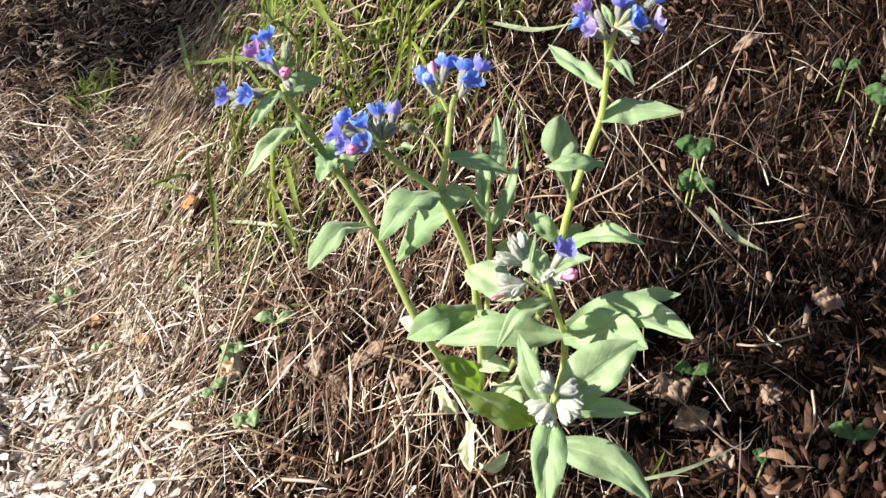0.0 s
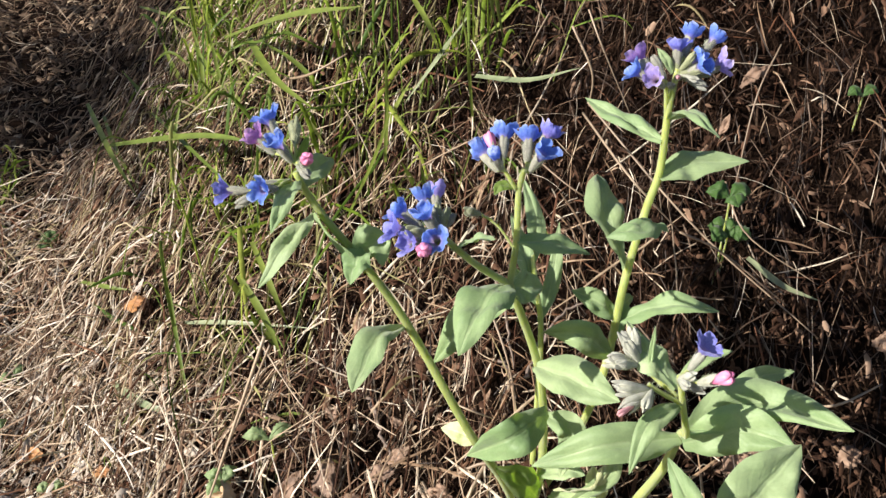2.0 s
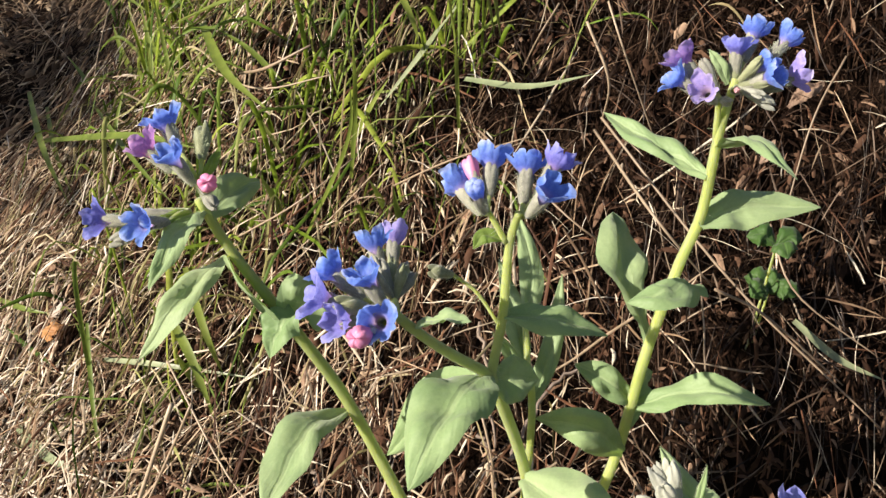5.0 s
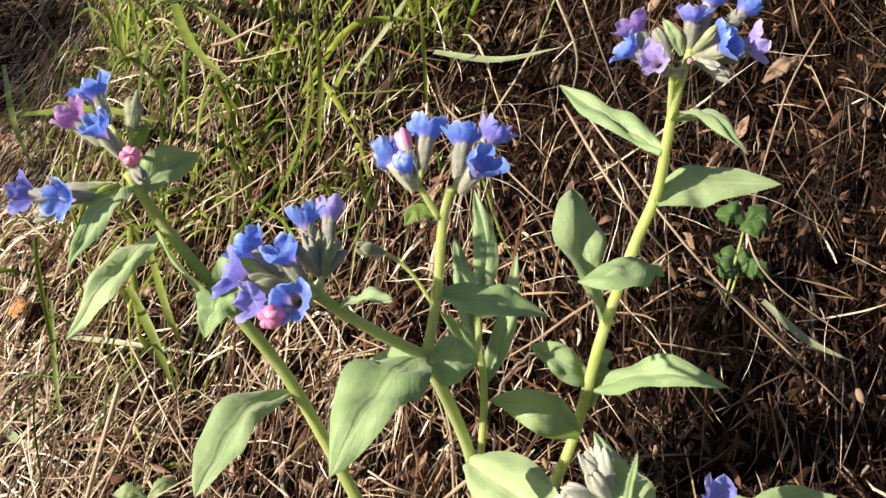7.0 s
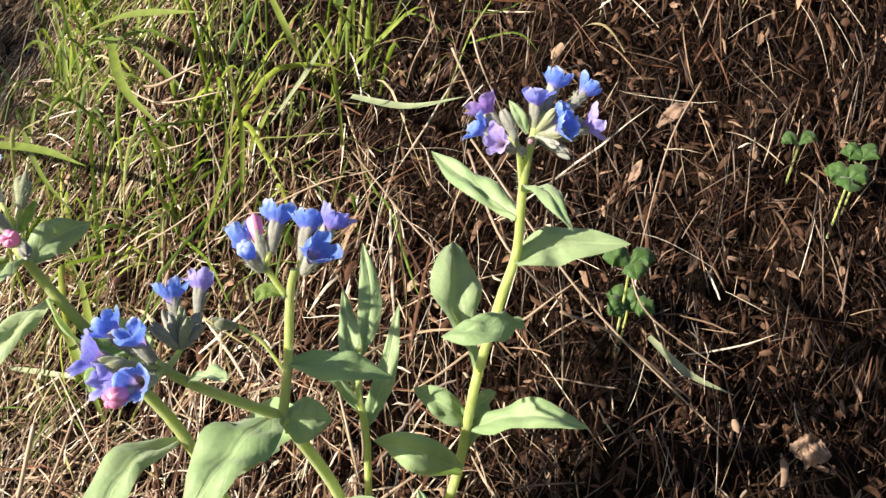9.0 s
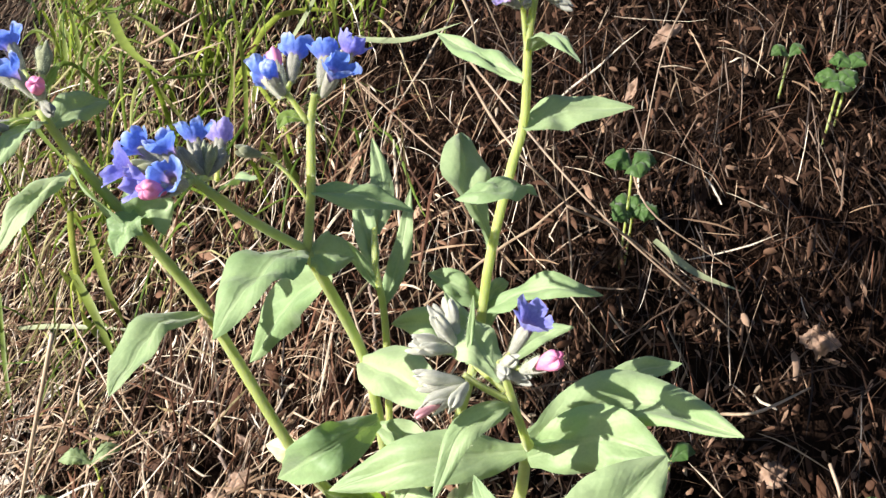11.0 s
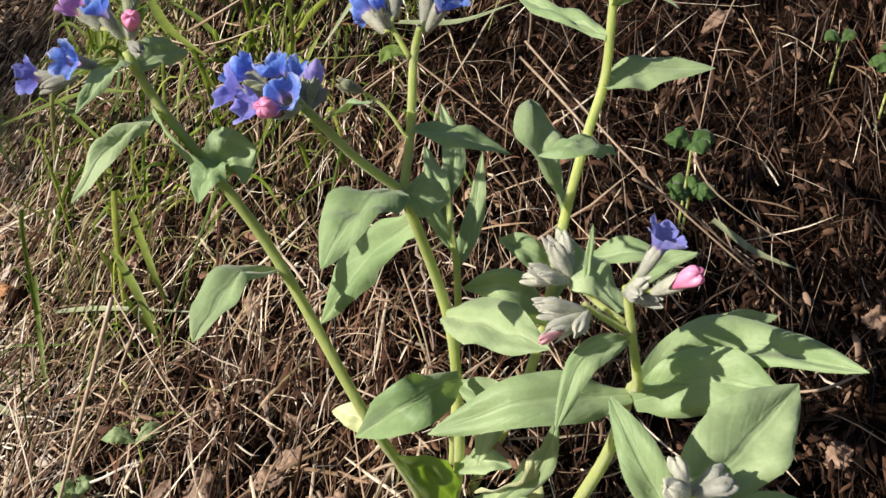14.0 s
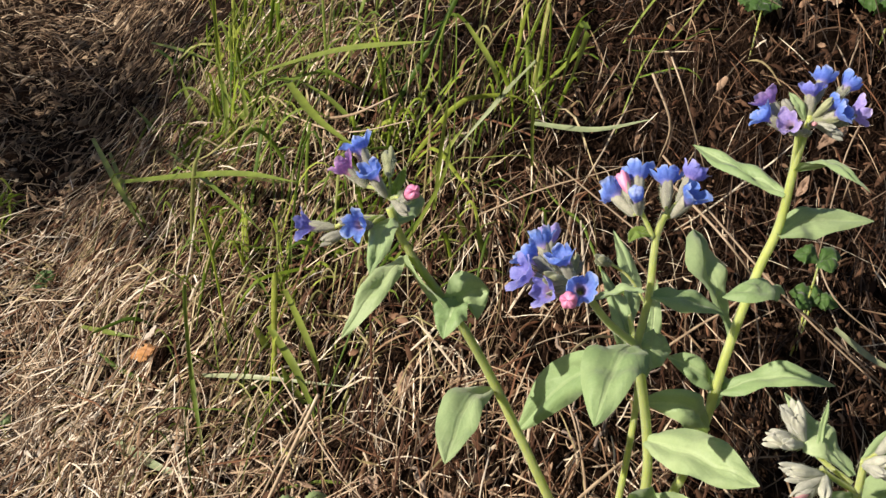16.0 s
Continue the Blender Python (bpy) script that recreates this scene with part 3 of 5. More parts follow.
fibres("far_litter", 34000, area(-1.5, 0.9, 0.9, 2.4, lambda x, y: np.clip(0.2 + 0.7 * patches(x, y, 0.15, 9), 0.1, 1) * (1 - 0.75 * (x < 0) * (y < 1.32))),
       (0.012, 0.045), (0.0006, 0.0015), (0.0, 0.016), any_way, STRAW, "dry straw further up the bank", "straw", 19, segs=4, curl=0.3, crinkle=0.15)

# litter in the shaded area, its colour lightened to brighten that shade
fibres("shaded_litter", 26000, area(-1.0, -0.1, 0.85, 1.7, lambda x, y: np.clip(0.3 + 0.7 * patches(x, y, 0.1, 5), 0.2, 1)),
       (0.008, 0.035), (0.0006, 0.0018), (0.0, 0.022), any_way, SHADE_LIFT, "brown dry litter in the shade up the bank", "straw", 26, segs=4, curl=0.5, crinkle=0.12)
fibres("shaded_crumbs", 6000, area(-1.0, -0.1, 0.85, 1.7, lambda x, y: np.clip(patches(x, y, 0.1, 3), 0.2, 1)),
       (0.008, 0.025), (0.003, 0.008), (0.0, 0.012), any_way, SHADE_LIFT, "crumbled brown leaves in the shade up the bank", "leaf litter", 27, segs=3, curl=0.5)


fibres("grass", 2300, area(-0.46, 0.3, 0.5, 1.15, tuft_zone), (0.04, 0.13), (0.0010, 0.0022), (0.0, 0.004), any_way, GRASS,
       "thin green and yellowing grass growing on the bank", "grass", 21, segs=8, curl=0.28, rise=0.66, crinkle=0.03)
fibres("grass", 460, area(-0.30, 0.2, 0.6, 1.1, lambda x, y: tuft_zone(x, y) * (0.4 + 0.6 * (x < 0))), (0.07, 0.17), (0.0020, 0.0037), (0.0, 0.004), any_way, GRASS,
       "broader fresh green grass blades standing up from the bank", "grass", 24, segs=9, curl=0.22, rise=0.82)
def fresh_tufts(x, y):
    d = np.zeros_like(x)
    for cx, cy, r in ((-0.144, 0.90, 0.030), (-0.148, 1.02, 0.035), (-0.062, 0.69, 0.020), (0.004, 0.66, 0.016), (0.05, 0.715, 0.022), (-0.115, 0.62, 0.016), (-0.03, 0.74, 0.02), (-0.130, 0.95, 0.02), (-0.146, 0.735, 0.018), (-0.160, 0.785, 0.020), (-0.104, 0.700, 0.016), (-0.128, 0.665, 0.014)):
        d += np.exp(-(((x - cx) ** 2 + (y - cy) ** 2) / r ** 2))
    return np.clip(d, 0, 1)


fibres("grass", 3600, area(-0.30, 0.2, 0.55, 1.15, fresh_tufts), (0.03, 0.11), (0.0014, 0.0038), (0.0, 0.004), any_way, FRESH,
       "bright fresh green grass blades in small tufts", "grass", 33, segs=8, curl=0.15, rise=0.84)
fibres("grass", 150, area(-0.435, -0.375, 0.970, 1.035, lambda x, y: np.ones_like(x)), (0.012, 0.035), (0.0012, 0.0030), (0.010, 0.020), any_way, FRESH,
       "low yellow-green weedy tuft in the straw", "grass", 38, segs=5, curl=0.3, rise=0.6)
fibres("dry_grass", 3600, area(-0.36, 0.34, 0.42, 1.15, lambda x, y: np.clip(tuft_zone(x, y) + 0.10 * (x < 0.1) * (1 - 0.9 * sheltered(x, y)), 0, 1) * (1 - 0.7 * step01(x, 0.0, 0.06))), (0.03, 0.11), (0.0007, 0.0017), (0.0, 0.006), any_way, DRY_GRASS,
       "tangled standing dry grass between the green blades", "grass", 22, segs=7, curl=0.4, rise=0.55, crinkle=0.04)

fibres("dry_grass", 4500, area(-0.46, -0.06, 0.52, 1.02, lambda x, y: np.clip(patches(x, y, 0.10, 31) - 0.1, 0, 1) * step01(-x, 0.08, 0.16)), (0.008, 0.035), (0.0006, 0.0015), (0.006, 0.026), any_way, DRY_GRASS,
       "short yellowing grass bits matted into the straw", "grass", 36, segs=4, curl=0.5, rise=0.2, crinkle=0.08)

# ---- single strands that can be told apart ----
STRAND_TAG = {
    BLADE.name: ("grass_blade", "long green grass blade arching over the straw", "grass blade", "single blades"),
    PALE.name: ("grass_blade", "pale grey-green grass blade lying on the litter", "grass blade", "single blades"),
    DRY.name: ("dry_stalk", "long bleached dry grass stalk lying on the bank", "stalk", "single stalks"),
}


def strand(material, a, b_, c, half):
    name, label, cat, group = STRAND_TAG[material.name]
    if material == DRY:
        v, f, _, _ = tube([a, b_, c], [half * 0.54, half * 0.5, half * 0.3], 12, 6)
    else:
        v, f = strip([a, b_, c], half * 1.2, 14, fold=0.3)
    thing(name, mesh_of(name, v, f, material), label, cat, group)


strand(BLADE, (-0.299, 1.046, 0.252), (-0.249, 0.896, 0.259), (-0.218, 0.829, 0.243), 0.0022)
strand(BLADE, (-0.250, 1.184, 0.314), (-0.195, 1.046, 0.340), (-0.152, 0.923, 0.360), 0.0019)
strand(BLADE, (-0.262, 0.941, 0.247), (-0.145, 0.747, 0.334), (-0.094, 0.671, 0.359), 0.0030)
strand(BLADE, (-0.127, 0.875, 0.367), (-0.066, 0.729, 0.426), (-0.016, 0.648, 0.454), 0.0042)
strand(BLADE, (-0.102, 0.831, 0.380), (-0.081, 0.745, 0.376), (-0.052, 0.695, 0.368), 0.0028)
strand(PALE, (0.060, 0.684, 0.389), (0.089, 0.651, 0.396), (0.117, 0.625, 0.412), 0.0020)
strand(BLADE, (-0.282, 1.033, 0.241), (-0.250, 0.926, 0.243), (-0.213, 0.829, 0.244), 0.0018)
strand(BLADE, (-0.118, 0.637, 0.275), (-0.101, 0.603, 0.260), (-0.091, 0.584, 0.234), 0.0022)
strand(BLADE, (-0.107, 0.654, 0.291), (-0.093, 0.608, 0.277), (-0.086, 0.605, 0.247), 0.0018)
strand(PALE, (0.050, 0.659, 0.438), (0.037, 0.684, 0.408), (0.009, 0.698, 0.365), 0.0018)
strand(BLADE, (0.015, 0.701, 0.451), (0.027, 0.672, 0.431), (0.035, 0.684, 0.404), 0.0016)
strand(BLADE, (0.052, 0.583, 0.480), (0.051, 0.590, 0.472), (0.079, 0.696, 0.409), 0.0014)
strand(BLADE, (0.052, 0.583, 0.480), (0.053, 0.583, 0.471), (0.082, 0.691, 0.407), 0.0014)
strand(BLADE, (-0.207, 1.062, 0.322), (-0.178, 0.996, 0.363), (-0.157, 0.944, 0.388), 0.0020)
strand(BLADE, (-0.152, 0.870, 0.312), (-0.151, 0.888, 0.346), (-0.159, 0.918, 0.376), 0.0016)
strand(BLADE, (-0.130, 0.838, 0.324), (-0.135, 0.859, 0.356), (-0.139, 0.866, 0.400), 0.0014)
strand(BLADE, (-0.008, 0.668, 0.337), (-0.004, 0.666, 0.390), (-0.009, 0.605, 0.478), 0.0012)
strand(BLADE, (0.053, 0.657, 0.367), (0.048, 0.650, 0.423), (0.028, 0.566, 0.488), 0.0010)
strand(BLADE, (-0.038, 0.651, 0.305), (-0.011, 0.624, 0.379), (-0.008, 0.622, 0.416), 0.0010)
strand(PALE, (-0.166, 0.662, 0.222), (-0.126, 0.630, 0.240), (-0.066, 0.597, 0.251), 0.0015)
strand(PALE, (-0.229, 0.663, 0.171), (-0.196, 0.619, 0.183), (-0.165, 0.599, 0.186), 0.0024)
strand(BLADE, (-0.174, 0.671, 0.244), (-0.167, 0.625, 0.215), (-0.161, 0.598, 0.189), 0.0012)
strand(BLADE, (-0.210, 0.925, 0.284), (-0.148, 0.757, 0.312), (-0.119, 0.716, 0.299), 0.0014)
strand(BLADE, (-0.275, 0.796, 0.183), (-0.240, 0.750, 0.204), (-0.218, 0.737, 0.207), 0.0018)
strand(BLADE, (-0.116, 0.827, 0.326), (-0.141, 0.878, 0.336), (-0.164, 0.935, 0.349), 0.0024)
strand(BLADE, (-0.174, 0.931, 0.299), (-0.191, 0.972, 0.315), (-0.199, 0.994, 0.332), 0.0020)
strand(BLADE, (-0.216, 0.969, 0.270), (-0.233, 0.999, 0.281), (-0.252, 1.030, 0.291), 0.0019)
strand(BLADE, (-0.049, 0.683, 0.302), (-0.055, 0.684, 0.319), (-0.062, 0.685, 0.334), 0.0019)
strand(BLADE, (0.013, 0.648, 0.320), (0.007, 0.645, 0.334), (0.001, 0.642, 0.349), 0.0019)
strand(BLADE, (-0.007, 0.704, 0.339), (0.004, 0.699, 0.364), (0.017, 0.693, 0.388), 0.0017)
strand(BLADE, (-0.119, 0.656, 0.242), (-0.125, 0.654, 0.256), (-0.129, 0.649, 0.272), 0.0022)
strand(BLADE, (-0.098, 0.609, 0.233), (-0.108, 0.613, 0.249), (-0.111, 0.609, 0.265), 0.0019)
strand(BLADE, (-0.045, 0.771, 0.353), (-0.068, 0.797, 0.371), (-0.093, 0.818, 0.382), 0.0018)
strand(BLADE, (-0.182, 0.825, 0.267), (-0.178, 0.849, 0.297), (-0.167, 0.857, 0.328), 0.0016)
strand(BLADE, (0.023, 0.634, 0.315), (0.016, 0.633, 0.331), (0.013, 0.633, 0.350), 0.0019)
strand(DRY, (-0.095, 0.552, 0.276), (-0.115, 0.553, 0.233), (-0.140, 0.544, 0.186), 0.0015)
strand(DRY, (-0.352, 1.003, 0.186), (-0.348, 0.884, 0.165), (-0.329, 0.809, 0.159), 0.0010)
strand(DRY, (-0.331, 0.813, 0.159), (-0.302, 0.731, 0.146), (-0.274, 0.652, 0.128), 0.0015)
strand(DRY, (-0.327, 0.809, 0.158), (-0.260, 0.698, 0.163), (-0.195, 0.585, 0.160), 0.0013)
strand(DRY, (-0.204, 1.051, 0.348), (-0.215, 0.997, 0.309), (-0.224, 0.953, 0.264), 0.0010)
strand(DRY, (-0.392, 1.355, 0.280), (-0.334, 1.243, 0.255), (-0.268, 1.100, 0.259), 0.0010)
strand(DRY, (0.118, 0.609, 0.395), (0.163, 0.531, 0.344), (0.223, 0.477, 0.293), 0.0013)
strand(DRY, (0.117, 0.616, 0.452), (0.122, 0.602, 0.434), (0.149, 0.610, 0.380), 0.0010)
strand(DRY, (0.105, 0.659, 0.439), (0.094, 0.654, 0.423), (0.091, 0.673, 0.398), 0.0010)
strand(DRY, (0.186, 0.546, 0.364), (0.190, 0.518, 0.343), (0.231, 0.500, 0.314), 0.0010)
strand(PALE, (0.196, 0.523, 0.323), (0.211, 0.505, 0.313), (0.232, 0.494, 0.306), 0.0018)
strand(DRY, (0.108, 0.618, 0.442), (0.120, 0.610, 0.414), (0.126, 0.630, 0.383), 0.0014)
strand(DRY, (0.230, 0.588, 0.431), (0.212, 0.574, 0.403), (0.197, 0.554, 0.349), 0.0010)
strand(DRY, (-0.073, 0.763, 0.368), (-0.054, 0.719, 0.387), (-0.027, 0.707, 0.404), 0.0020)
strand(DRY, (-0.075, 0.665, 0.304), (-0.039, 0.636, 0.340), (-0.007, 0.659, 0.354), 0.0010)
strand(DRY, (-0.104, 0.812, 0.357), (-0.062, 0.743, 0.365), (-0.016, 0.709, 0.385), 0.0012)
strand(DRY, (-0.114, 0.599, 0.267), (-0.078, 0.536, 0.234), (-0.044, 0.506, 0.213), 0.0010)
strand(DRY, (0.013, 0.624, 0.354), (0.038, 0.585, 0.387), (0.060, 0.529, 0.423), 0.0010)
strand(DRY, (0.119, 0.620, 0.383), (0.118, 0.528, 0.384), (0.150, 0.523, 0.347), 0.0014)
strand(DRY, (0.142, 0.505, 0.358), (0.171, 0.508, 0.339), (0.209, 0.493, 0.307), 0.0013)
strand(DRY, (0.056, 0.615, 0.388), (0.088, 0.543, 0.373), (0.113, 0.550, 0.354), 0.0010)
strand(DRY, (0.039, 0.538, 0.302), (0.044, 0.509, 0.286), (0.048, 0.496, 0.262), 0.0014)
strand(DRY, (0.206, 0.450, 0.268), (0.215, 0.436, 0.280), (0.250, 0.450, 0.277), 0.0016)
strand(PALE, (0.135, 0.382, 0.220), (0.168, 0.385, 0.229), (0.209, 0.404, 0.233), 0.0010)
strand(BLADE, (0.149, 0.396, 0.209), (0.150, 0.388, 0.231), (0.151, 0.385, 0.243), 0.0012)
strand(DRY, (0.242, 0.415, 0.263), (0.241, 0.401, 0.253), (0.242, 0.401, 0.226), 0.0016)
strand(DRY, (-0.015, 0.473, 0.221), (-0.001, 0.427, 0.215), (-0.003, 0.402, 0.180), 0.0024)
strand(DRY, (-0.043, 0.427, 0.186), (-0.012, 0.425, 0.212), (0.017, 0.451, 0.247), 0.0018)
strand(DRY, (-0.165, 0.468, 0.142), (-0.145, 0.447, 0.148), (-0.129, 0.428, 0.136), 0.0026)
strand(DRY, (-0.085, 0.423, 0.173), (-0.061, 0.414, 0.181), (-0.050, 0.415, 0.173), 0.0026)
strand(DRY, (-0.260, 0.558, 0.123), (-0.226, 0.504, 0.128), (-0.202, 0.458, 0.117), 0.0022)
strand(DRY, (-0.091, 0.496, 0.325), (-0.125, 0.506, 0.238), (-0.159, 0.517, 0.151), 0.0019)
strand(DRY, (0.025, 0.464, 0.244), (0.012, 0.449, 0.236), (-0.002, 0.439, 0.209), 0.0026)
strand(DRY, (-0.012, 0.476, 0.220), (-0.006, 0.451, 0.220), (0.002, 0.437, 0.207), 0.0026)
strand(DRY, (-0.012, 0.443, 0.212), (0.016, 0.427, 0.230), (0.044, 0.430, 0.229), 0.0016)
strand(DRY, (0.007, 0.489, 0.270), (0.017, 0.478, 0.271), (0.031, 0.478, 0.262), 0.0010)
strand(DRY, (0.005, 0.466, 0.232), (0.021, 0.461, 0.245), (0.048, 0.452, 0.250), 0.0020)
strand(DRY, (0.163, 0.431, 0.247), (0.199, 0.400, 0.229), (0.214, 0.409, 0.235), 0.0012)
strand(DRY, (0.141, 0.390, 0.211), (0.120, 0.408, 0.236), (0.132, 0.406, 0.223), 0.0010)


def twig(points, half):
    v, f, _, _ = tube(points, [half, half * 0.8, half * 0.5], 18, 7)
    rng = np.random.default_rng(len(points))
    v = v + np.repeat(rng.normal(0, half * 0.5, (18, 3)), 7, 0)
    thing("twig", mesh_of("twig", v, f, TWIG), "thin crooked grey-brown twig lying in the straw", "twig", "twigs")


twig([(0.044, 0.523, 0.269), (0.047, 0.511, 0.266), (0.048, 0.493, 0.260)], 0.0014)
twig([(0.052, 0.575, 0.297), (0.052, 0.540, 0.284), (0.050, 0.508, 0.271)], 0.0010)
twig([(-0.039, 0.542, 0.240), (-0.034, 0.521, 0.232), (-0.028, 0.493, 0.226)], 0.0016)
twig([(0.056, 0.504, 0.266), (0.064, 0.515, 0.273), (0.083, 0.532, 0.288), (0.102, 0.534, 0.297)], 0.0013)

# ---- lungwort: one clump of five flowering shoots ----
plant = thing("lungwort", None, "lungwort in flower with blue and pink blossoms on hairy stems", "plant")
plant.location = (0.045, 0.445, float(ground_z(0.045, 0.445)))
HOME = Matrix.Translation(-plant.location)


def on_plant(name, me, label=""):
    ob = part(name, me, plant, label)
    ob.matrix_basis = HOME
    return ob


def stem(points, radii, hairs=260, n=30, label=""):
    v, f, hv, hf = tube(points, [r * 0.88 for r in radii], n, 9, hairs, 0.0016, len(points) + int(1000 * abs(points[0][0])))
    ob = on_plant("stem", mesh_of("stem", v, f, STEM), label)
    if hairs:
        part("stem_hairs", mesh_of("stem_hairs", hv, hf, HAIR, False), ob)
    return ob


LEAF_COUNT = [0]


def margin_hairs(me, nu=18, nv=8, per=5, seed=0):
    """Short white hairs that stand out along both edges of a leaf and off its face."""
    p = np.empty(len(me.vertices) * 3)
    me.vertices.foreach_get("co", p)
    p = p.reshape(nu, nv + 1, 3)
    rng = np.random.default_rng(seed)
    v, f = [], []
    for e, inner in ((0, 1), (nv, nv - 1)):
        for i in range(nu - 1):
            for _ in range(per):
                t = rng.uniform()
                q = p[i, e] * (1 - t) + p[i + 1, e] * t
                out = unit(p[i, e] - p[i, inner]) + rng.normal(0, 0.45, 3)
                along = unit(p[i + 1, e] - p[i, e]) * 0.000035
                k = len(v)
                v += [q - along, q + along, q + out * rng.uniform(0.0002, 0.0007)]
                f.append((k, k + 1, k + 2))
    return mesh_of("leaf_hairs", v, f, HAIR, False)


def leaf(base, mid, tip, half, up=(-0.2, -0.45, 0.87), material=None, label="", **more):
    LEAF_COUNT[0] += 1
    ob = on_plant("leaf", leaf_mesh(base, mid, tip, half, up, seed=LEAF_COUNT[0], material=material, **more), label)
    part("leaf_hairs", margin_hairs(ob.data, seed=LEAF_COUNT[0]), ob)
    return ob


# stem of the shoot that leans out to the left
stem([(0.040, 0.447, 0.214), (0.026, 0.432, 0.262), (0.008, 0.424, 0.305), (-0.018, 0.444, 0.361), (-0.034, 0.447, 0.392), (-0.054, 0.457, 0.421), (-0.062, 0.458, 0.440)], [0.0027, 0.0025, 0.0022, 0.0017], 320)
# middle stem, forking in two
stem([(0.044, 0.445, 0.214), (0.045, 0.425, 0.270), (0.041, 0.413, 0.326), (0.036, 0.412, 0.360), (0.021, 0.402, 0.408)], [0.0027, 0.0026, 0.0023, 0.0022], 300)
stem([(0.021, 0.402, 0.408), (0.024, 0.405, 0.427), (0.026, 0.411, 0.446), (0.028, 0.411, 0.456)], [0.0018, 0.0016, 0.0013], 160)
stem([(0.021, 0.402, 0.408), (0.007, 0.397, 0.422), (-0.004, 0.390, 0.437), (-0.010, 0.390, 0.444)], [0.0018, 0.0016, 0.0014], 160)
stem([(0.025, 0.411, 0.447), (0.020, 0.413, 0.456)], [0.0011, 0.0009], 40, 8)
stem([(-0.0070, 0.391, 0.4405), (-0.0062, 0.405, 0.4345), (-0.0060, 0.418, 0.4285)], [0.0012, 0.0010, 0.0008], 60, 10)
# tall upright stem
stem([(0.052, 0.455, 0.216), (0.076, 0.455, 0.272), (0.087, 0.456, 0.312), (0.094, 0.460, 0.361), (0.103, 0.465, 0.398), (0.108, 0.465, 0.420), (0.108, 0.464, 0.450), (0.111, 0.466, 0.470)], [0.0027, 0.0026, 0.0023, 0.0016], 340)
stem([(0.108, 0.465, 0.446), (0.105, 0.463, 0.465)], [0.0013, 0.0011], 50, 8)
# short leafy shoot with one open flower
stem([(0.083, 0.443, 0.226), (0.085, 0.415, 0.237), (0.086, 0.392, 0.282), (0.085, 0.372, 0.321), (0.080, 0.352, 0.362), (0.077, 0.342, 0.372), (0.070, 0.336, 0.396), (0.066, 0.333, 0.410)], [0.0030, 0.0029, 0.0026, 0.0021, 0.0017, 0.0014, 0.0012], 420)
stem([(0.070, 0.336, 0.394), (0.062, 0.338, 0.399), (0.058, 0.340, 0.402)], [0.0011, 0.0009], 60, 10)
stem([(0.069, 0.338, 0.396), (0.063, 0.346, 0.399), (0.058, 0.352, 0.404)], [0.0011, 0.0009], 60, 10)
# low shoot still in bud
stem([(0.079, 0.385, 0.181), (0.077, 0.350, 0.270), (0.071, 0.308, 0.335), (0.068, 0.291, 0.380)], [0.0024, 0.0021, 0.0016], 240)
# stalk with a single dull bud
stem([(0.023, 0.404, 0.424), (0.017, 0.408, 0.433), (0.010, 0.411, 0.438)], [0.0006, 0.0006], 40, 10)
# thin leafy shoot behind
stem([(0.047, 0.452, 0.216), (0.049, 0.450, 0.335), (0.047, 0.458, 0.368), (0.052, 0.490, 0.380)], [0.0020, 0.0017, 0.0012], 160)

# leaves of the left shoot
leaf((-0.018, 0.447, 0.360), (-0.0362, 0.424, 0.3682), (-0.0475, 0.401, 0.3615), 0.0100, (-0.35, -0.38, 0.86), widest=0.56, foot=0.15)
leaf((-0.056, 0.459, 0.418), (-0.069, 0.443, 0.413), (-0.083, 0.434, 0.398), 0.0062, (-0.3, -0.55, 0.78))
leaf((-0.041, 0.449, 0.397), (-0.033, 0.450, 0.404), (-0.023, 0.448, 0.407), 0.0115, (0.64, -0.67, 0.36), widest=0.6)
leaf((-0.0345, 0.447, 0.4030), (-0.0400, 0.441, 0.4015), (-0.0435, 0.435, 0.3940), 0.0080, (-0.45, -0.5, 0.74), foot=0.6)
leaf((-0.056, 0.455, 0.421), (-0.047, 0.448, 0.408), (-0.036, 0.442, 0.396), 0.0046, (-0.9, -0.3, -0.1), fold=0.6)
leaf((-0.060, 0.458, 0.434), (-0.052, 0.470, 0.436), (-0.045, 0.485, 0.432), 0.0068, (0.2, -0.7, 0.68))
leaf((-0.061, 0.457, 0.436), (-0.067, 0.440, 0.438), (-0.073, 0.421, 0.432), 0.0060, (-0.3, -0.45, 0.84))
# leaves at the fork of the middle shoot
leaf((0.019, 0.402, 0.408), (0.006, 0.385, 0.4115), (-0.0068, 0.365, 0.4045), 0.0116, (-0.3, -0.35, 0.9))
leaf((0.0290, 0.422, 0.3885), (0.0136, 0.445, 0.3618), (-0.0060, 0.450, 0.3317), 0.0104, (-0.5, -0.6, 0.6), widest=0.5, foot=0.6)
leaf((0.022, 0.402, 0.407), (0.028, 0.402, 0.406), (0.036, 0.404, 0.403), 0.0078, (0.1, -0.75, 0.65), foot=0.6)
leaf((0.024, 0.405, 0.427), (0.040, 0.406, 0.423), (0.056, 0.406, 0.416), 0.0056, (0.1, -0.35, 0.92))
leaf((-0.002, 0.391, 0.436), (0.004, 0.385, 0.442), (0.010, 0.379, 0.445), 0.0040, (-0.1, 0.1, 0.98))
leaf((0.024, 0.411, 0.448), (0.019, 0.412, 0.449), (0.016, 0.411, 0.4455), 0.0026, material=THIN, label="small bright green bract")
